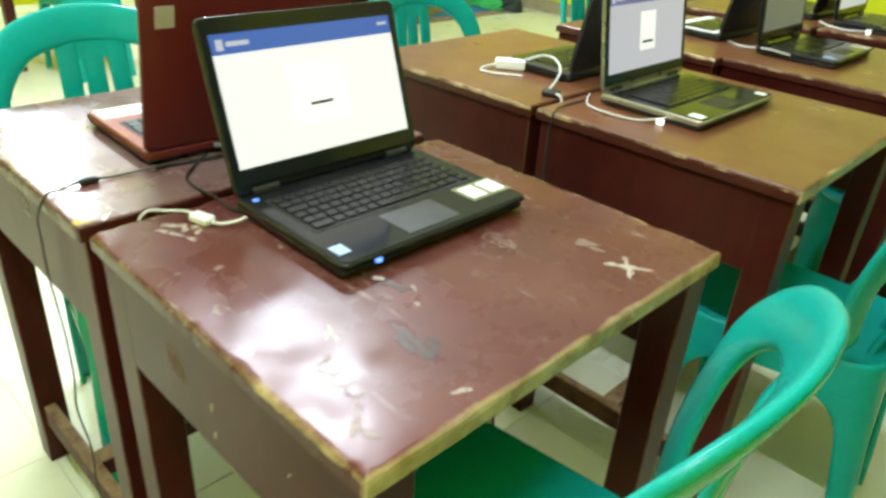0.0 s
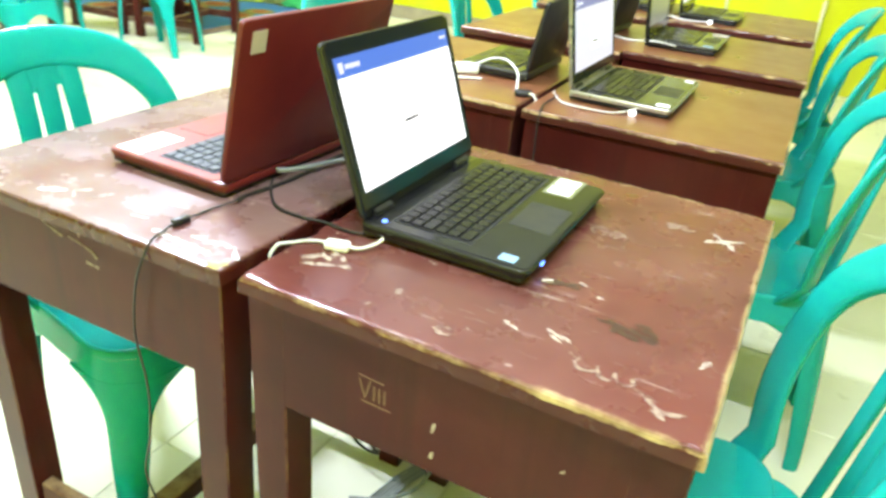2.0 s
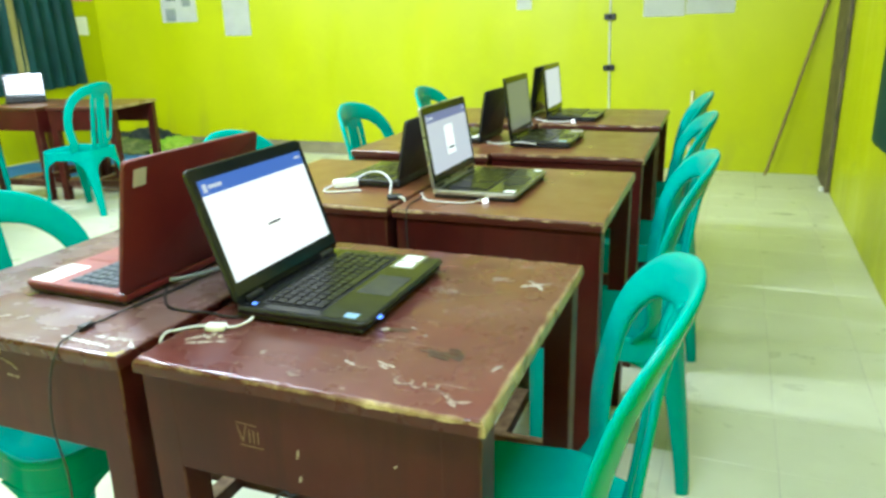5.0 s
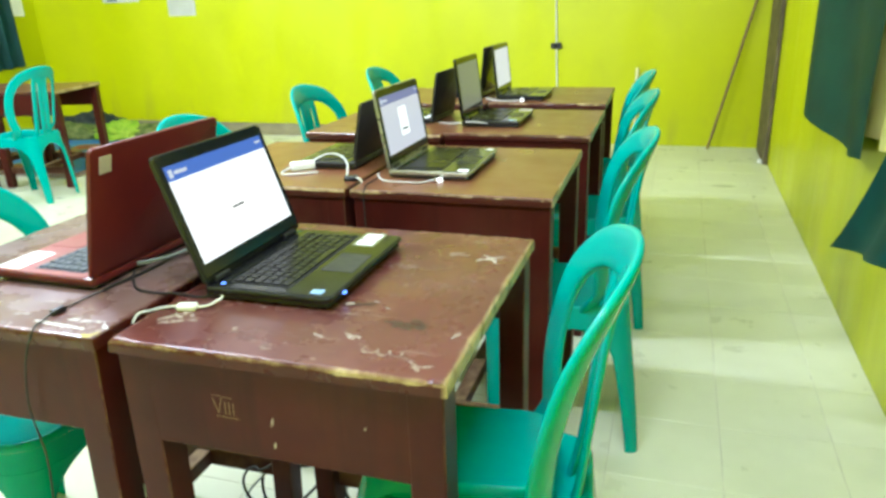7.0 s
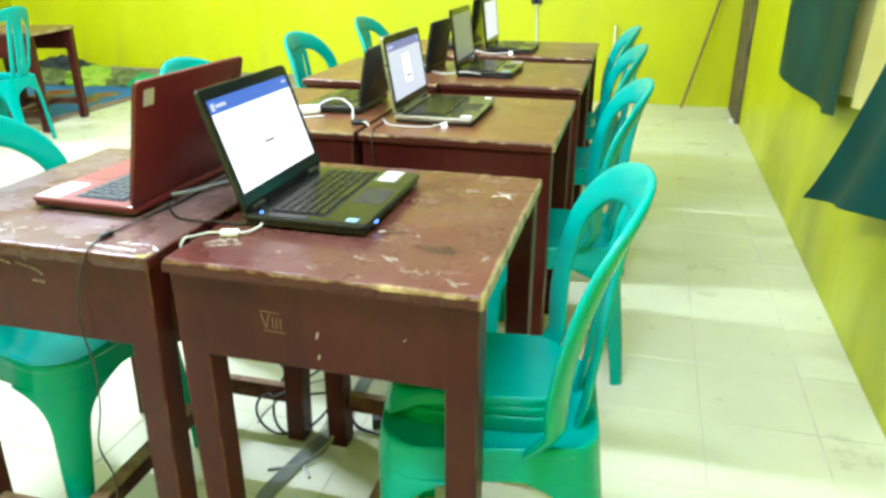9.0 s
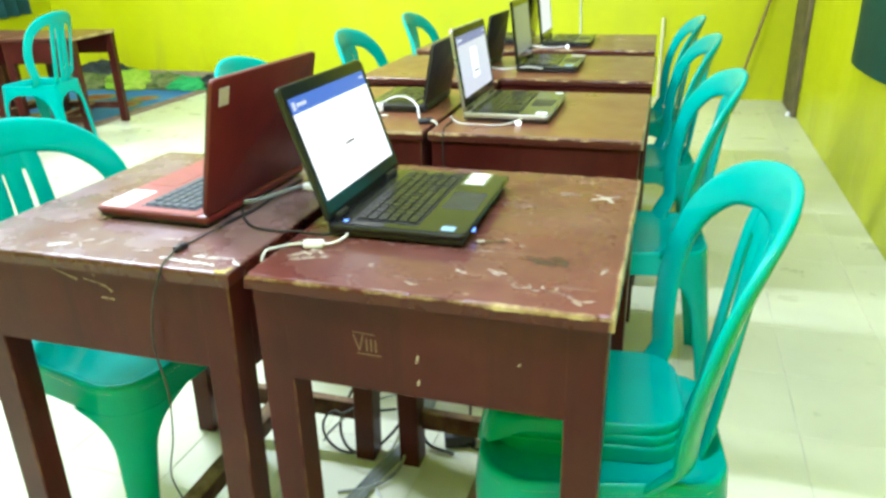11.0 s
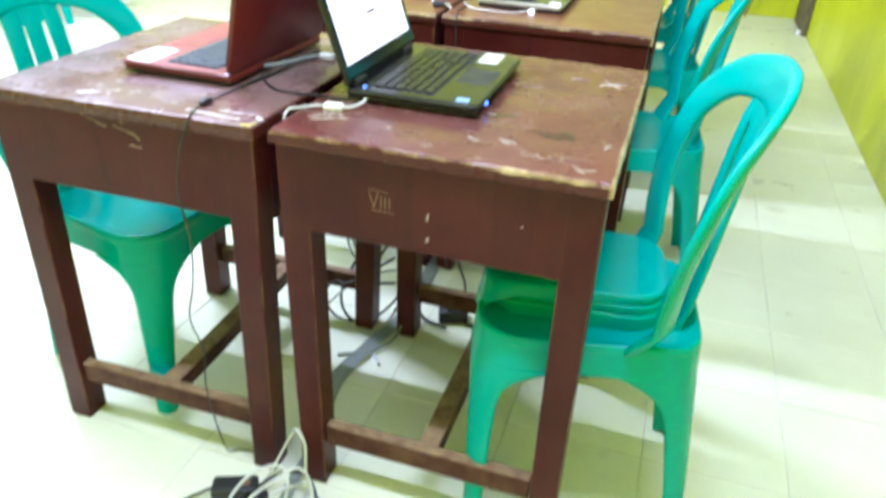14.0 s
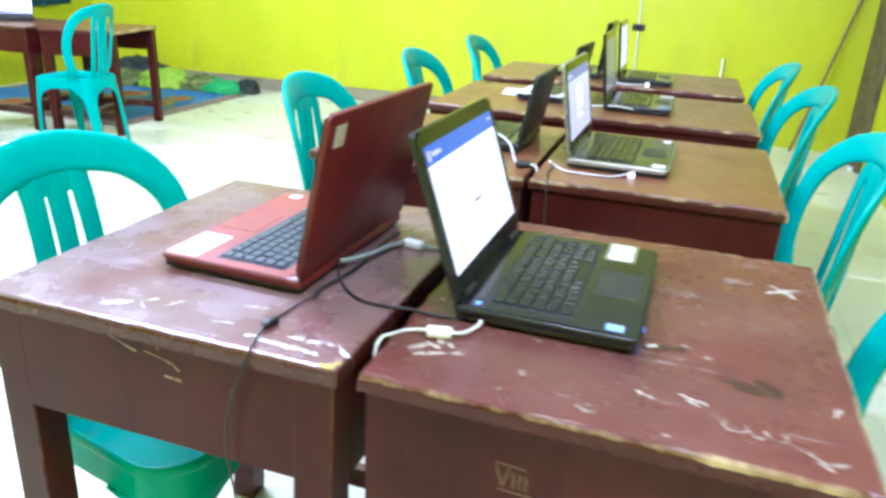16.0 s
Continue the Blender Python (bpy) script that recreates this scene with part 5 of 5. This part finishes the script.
single("wooden_stick", tube([(1.055, 5.40, 0.0), (1.20, 5.43, 0.62), (1.36, 5.475, 1.32), (1.43, 5.485, 1.62)], 0.011, 8), BAMBOO, "thin brown stick leaning in the corner", "stick", True)
single("thin_rod", tube([(0.47, 5.44, 0.0), (0.468, 5.46, 0.32), (0.465, 5.48, 0.64)], 0.012, 8), CREAM, "pale rod leaning on the yellow wall", "stick", True)


def curtain(name, x, out, y0, y1, bottom, z1, mat, label, swing=None, folds=7, seed=0.0):
    """A hanging cloth with folds. bottom(u): the hem's height along it; swing(u, v): how far it blows into the room."""
    bm = bmesh.new()
    nu, nv = 64, 26
    g = []
    for j in range(nv + 1):
        v = j / nv
        row = []
        for i in range(nu + 1):
            u = i / nu
            z = z1 + (bottom(u) - z1) * v
            amp = 0.012 + 0.022 * v
            f = amp * math.sin(u * folds * 6.28 + seed + 0.7 * v) + 0.010 * noise.noise(Vector((u * 5, v * 3, seed)))
            s, dy = swing(u, v) if swing else (0.0, 0.0)
            row.append(bm.verts.new((x + out * (0.045 + f + s), y0 + (y1 - y0) * u + dy + 0.012 * math.cos(u * folds * 6.28 + seed) * v, z)))
        g.append(row)
    for a, b2 in zip(g, g[1:]):
        for i in range(nu):
            bm.faces.new((a[i], a[i + 1], b2[i + 1], b2[i]))
    bmesh.ops.solidify(bm, geom=bm.faces[:], thickness=0.0025)
    return single(name, bm, mat, label, "curtain", True, group="green curtains")


ROD = 2.32
curtain("curtain", WEST, 1, 3.62, 4.40, lambda u: 0.69 + 0.03 * math.sin(u * 9) - 0.06 * u, ROD, CURTAIN, "dark green curtain hanging at the west window", lambda u, v: (0.0, -0.03 * v * u), 5, 1.0)
curtain("curtain", WEST, 1, 4.47, 5.13, lambda u: 0.66 + 0.04 * u, ROD, CURTAIN, "dark green curtain with a slanting hem at the west window", lambda u, v: (0.0, 0.06 * v * u), 5, 2.0)
curtain("curtain_lining", WEST, 1, 4.34, 4.52, lambda u: 0.80, ROD - 0.01, SHEER, "pale yellow lining between green curtains", lambda u, v: (-0.028, 0.0), 3, 0.0)
curtain("curtain", EAST, -1, 1.86, 3.08, lambda u: 0.690 - 0.045 * math.sin(u * 3.14) - 0.03 * u, ROD, CURTAIN, "dark green curtain with a rounded hem at the east window", lambda u, v: (0.006, 0.05 * v * (u - 0.3)), 1.2, 0.4)
curtain("curtain_lining", EAST, -1, 1.50, 2.00, lambda u: 0.74, ROD - 0.01, SHEER, "pale yellow lining beside a green curtain", lambda u, v: (-0.028, 0.0), 2, 0.5)
# the near curtain is blown in from the wall, its free corner hanging low
curtain("curtain", EAST, -1, 0.30, 1.50, lambda u: 0.755 - 0.31 * u ** 1.25, ROD, CURTAIN, "dark green curtain blown inward from the east wall",
        lambda u, v: (0.010 + 0.12 * v ** 1.5, (0.16 * v ** 2.2 - 1.0 * (1 - v) ** 0.85 * v ** 0.3) * u), 1.6, 1.7)
for x, y0, y1 in ((WEST + 0.05, 3.55, 5.2), (EAST - 0.05, 0.4, 3.2)):
    single("curtain_rod", tube([(x, y0, ROD + 0.012), (x, (y0 + y1) / 2, ROD + 0.012), (x, y1, ROD + 0.012)], 0.012, 10), BROWN_WOOD, "brown wooden curtain rod", "curtain rod", True)

# carpet with its border, and the heaps at the wall
CX0, CX1, CY0, CY1 = -5.62, -3.72, 3.62, 5.10
rug = thing("carpet", "worn blue carpet with orange and yellow medallions", "carpet")
bm = bmesh.new()
nu, nv = 48, 40
g = [[bm.verts.new((CX0 + (CX1 - CX0) * i / nu, CY0 + (CY1 - CY0) * j / nv, 0.006 + 0.004 * noise.noise(Vector((i * 0.25, j * 0.25, 2))))) for i in range(nu + 1)] for j in range(nv + 1)]
for j in range(nv):
    for i in range(nu):
        bm.faces.new((g[j][i], g[j][i + 1], g[j + 1][i + 1], g[j + 1][i]))
bmesh.ops.solidify(bm, geom=bm.faces[:], thickness=0.005)
part("carpet_field", bm, CARPET, rug, smooth=True)
for x0, x1, y0, y1 in ((CX1 - 0.01, CX1 + 0.10, CY0 - 0.10, CY1), (CX0, CX1 - 0.0105, CY0 - 0.10, CY0 + 0.01)):
    part("border", box(x0, x1, y0, y1, 0.001, 0.012, 0.003), HEM, rug, "faded brown and cream border")


def heap(name, cx, cy, rx, ry, h, mat, label, seed, rz=0):
    """A crumpled pile of cloth lying on the floor."""
    bm = bmesh.new()
    bmesh.ops.create_icosphere(bm, subdivisions=5, radius=1.0)
    for v in bm.verts:
        p = v.co.copy()
        r = 1 + 0.22 * noise.noise(p * 1.7 + Vector((seed, 0, 0))) + 0.14 * noise.noise(p * 4.2 + Vector((0, seed, 0))) + 0.16 * abs(noise.noise(Vector((p.x * 3, p.y * 9, seed)))) - 0.06
        v.co = Vector((p.x * r * rx, p.y * r * ry, max(0.0, (0.25 + 0.75 * p.z) * r) * h))
    single(name, bm, mat, label, "cloth", True, group="heaps by the wall", m=pose(cx, cy, 0.012, 0, 0, rz))


DARKCLOTH = mat_cloth("dark_grey_green_cloth", (0.012, 0.020, 0.016), (0.05, 0.06, 0.05), 9)
OLIVE = mat_cloth("olive_green_cloth", (0.06, 0.10, 0.02), (0.20, 0.22, 0.07), 11)
LIME = mat_cloth("lime_green_cloth", (0.18, 0.36, 0.02), (0.34, 0.46, 0.05), 8)
EMERALD = mat_cloth("bright_green_cloth", (0.02, 0.28, 0.07), (0.04, 0.36, 0.10), 6)
heap("crumpled_cloth", -4.98, 5.25, 0.48, 0.17, 0.21, DARKCLOTH, "dark rolled cloth heaped against the wall", 1.0)
heap("crumpled_cloth", -5.02, 5.02, 0.38, 0.15, 0.15, OLIVE, "olive green crumpled cloth on the carpet", 2.0)
heap("crumpled_cloth", -4.50, 5.06, 0.30, 0.15, 0.165, LIME, "lime green crumpled cloth on the carpet", 3.0, 12)
heap("crumpled_cloth", -4.15, 5.14, 0.34, 0.13, 0.13, OLIVE, "olive and grey crumpled cloth by the wall", 4.0)
heap("crumpled_cloth", -3.88, 5.12, 0.22, 0.12, 0.11, EMERALD, "bright green folded cloth by the wall", 5.0, 5)
heap("crumpled_cloth", -3.68, 5.22, 0.12, 0.12, 0.12, DARKCLOTH, "black bundle at the carpet's end", 6.0)

# the far group of desks
FAR = "maroon school desk on the far side of the room"
desk(pose(-3.71, 3.52, 0, 0, 0, 13), FAR, DESK_TOP, 0.4, 11.0, "desks on the far side", 0.70)
desk(pose(-4.25, 3.42, 0, 0, 0, 183), FAR, DESK_TOP, 0.4, 12.0, "desks on the far side", 0.70)
desk(pose(-3.98, 2.18, 0, 0, 0, 3), FAR, DESK_TOP, 0.4, 13.0, "desks on the far side")
desk(pose(-3.98, 1.22, 0, 0, 0, 2), FAR, DESK_TOP, 0.4, 14.0, "desks on the far side")
for x, yy, rz in ((-3.41, 3.02, 187), (-3.33, 1.95, 186), (-3.52, 1.30, 180), (-4.42, 2.82, 75)):
    tagged(copy_thing(first_chair, pose(x, yy, 0, 0, 0, rz)), "turquoise-green plastic chair on the far side of the room", group="plastic chairs on the far side")
laptop(pose(-4.42, 3.44, 0.70, 0, 0, -40), "dark laptop, open, a white page on its screen", 0.285, 0.20, 0.195, 14, BLACK_MATT, DECK, KEYCAP, PAGE, None, False)


# ---- floor tiles ----
TS, JOINT = 0.3055, 0.0022
tile_mesh = mesh_of(box(-TS / 2 + JOINT / 2, TS / 2 - JOINT / 2, -TS / 2 + JOINT / 2, TS / 2 - JOINT / 2, -0.008, 0.0, 0.0012, 1), "tile", TILE)
floor_ob = bpy.data.objects["floor"]
rest = bmesh.new()
X0, Y0 = 0.370, -0.298
count = 0
for i in range(-21, 5):
    for j in range(-11, 20):
        x0, x1, y0, y1 = X0 + i * TS, X0 + (i + 1) * TS, Y0 + j * TS, Y0 + (j + 1) * TS
        x0, x1, y0, y1 = max(x0, WEST), min(x1, EAST), max(y0, SOUTH), min(y1, NORTH)
        if x1 - x0 < 0.02 or y1 - y0 < 0.02:
            continue
        whole = x1 - x0 > TS - 0.001 and y1 - y0 > TS - 0.001
        if whole and -2.4 < x0 and -1.2 < y0 < 4.5 and count < 230:
            count += 1
            tile = new("tile", tile_mesh)
            tile.parent, tile.location = floor_ob, ((x0 + x1) / 2, (y0 + y1) / 2, random.uniform(-0.0004, 0.0))
        else:
            h = JOINT / 2
            a = [rest.verts.new((x, y, z)) for z in (-0.008, 0.0) for x, y in ((x0 + h, y0 + h), (x1 - h, y0 + h), (x1 - h, y1 - h), (x0 + h, y1 - h))]
            for f in ((4, 5, 6, 7), (0, 1, 5, 4), (1, 2, 6, 5), (2, 3, 7, 6), (3, 0, 4, 7)):
                rest.faces.new([a[q] for q in f])
tiles = part("tiles", rest, TILE, floor_ob)
tagged(tiles, kind="stuff")
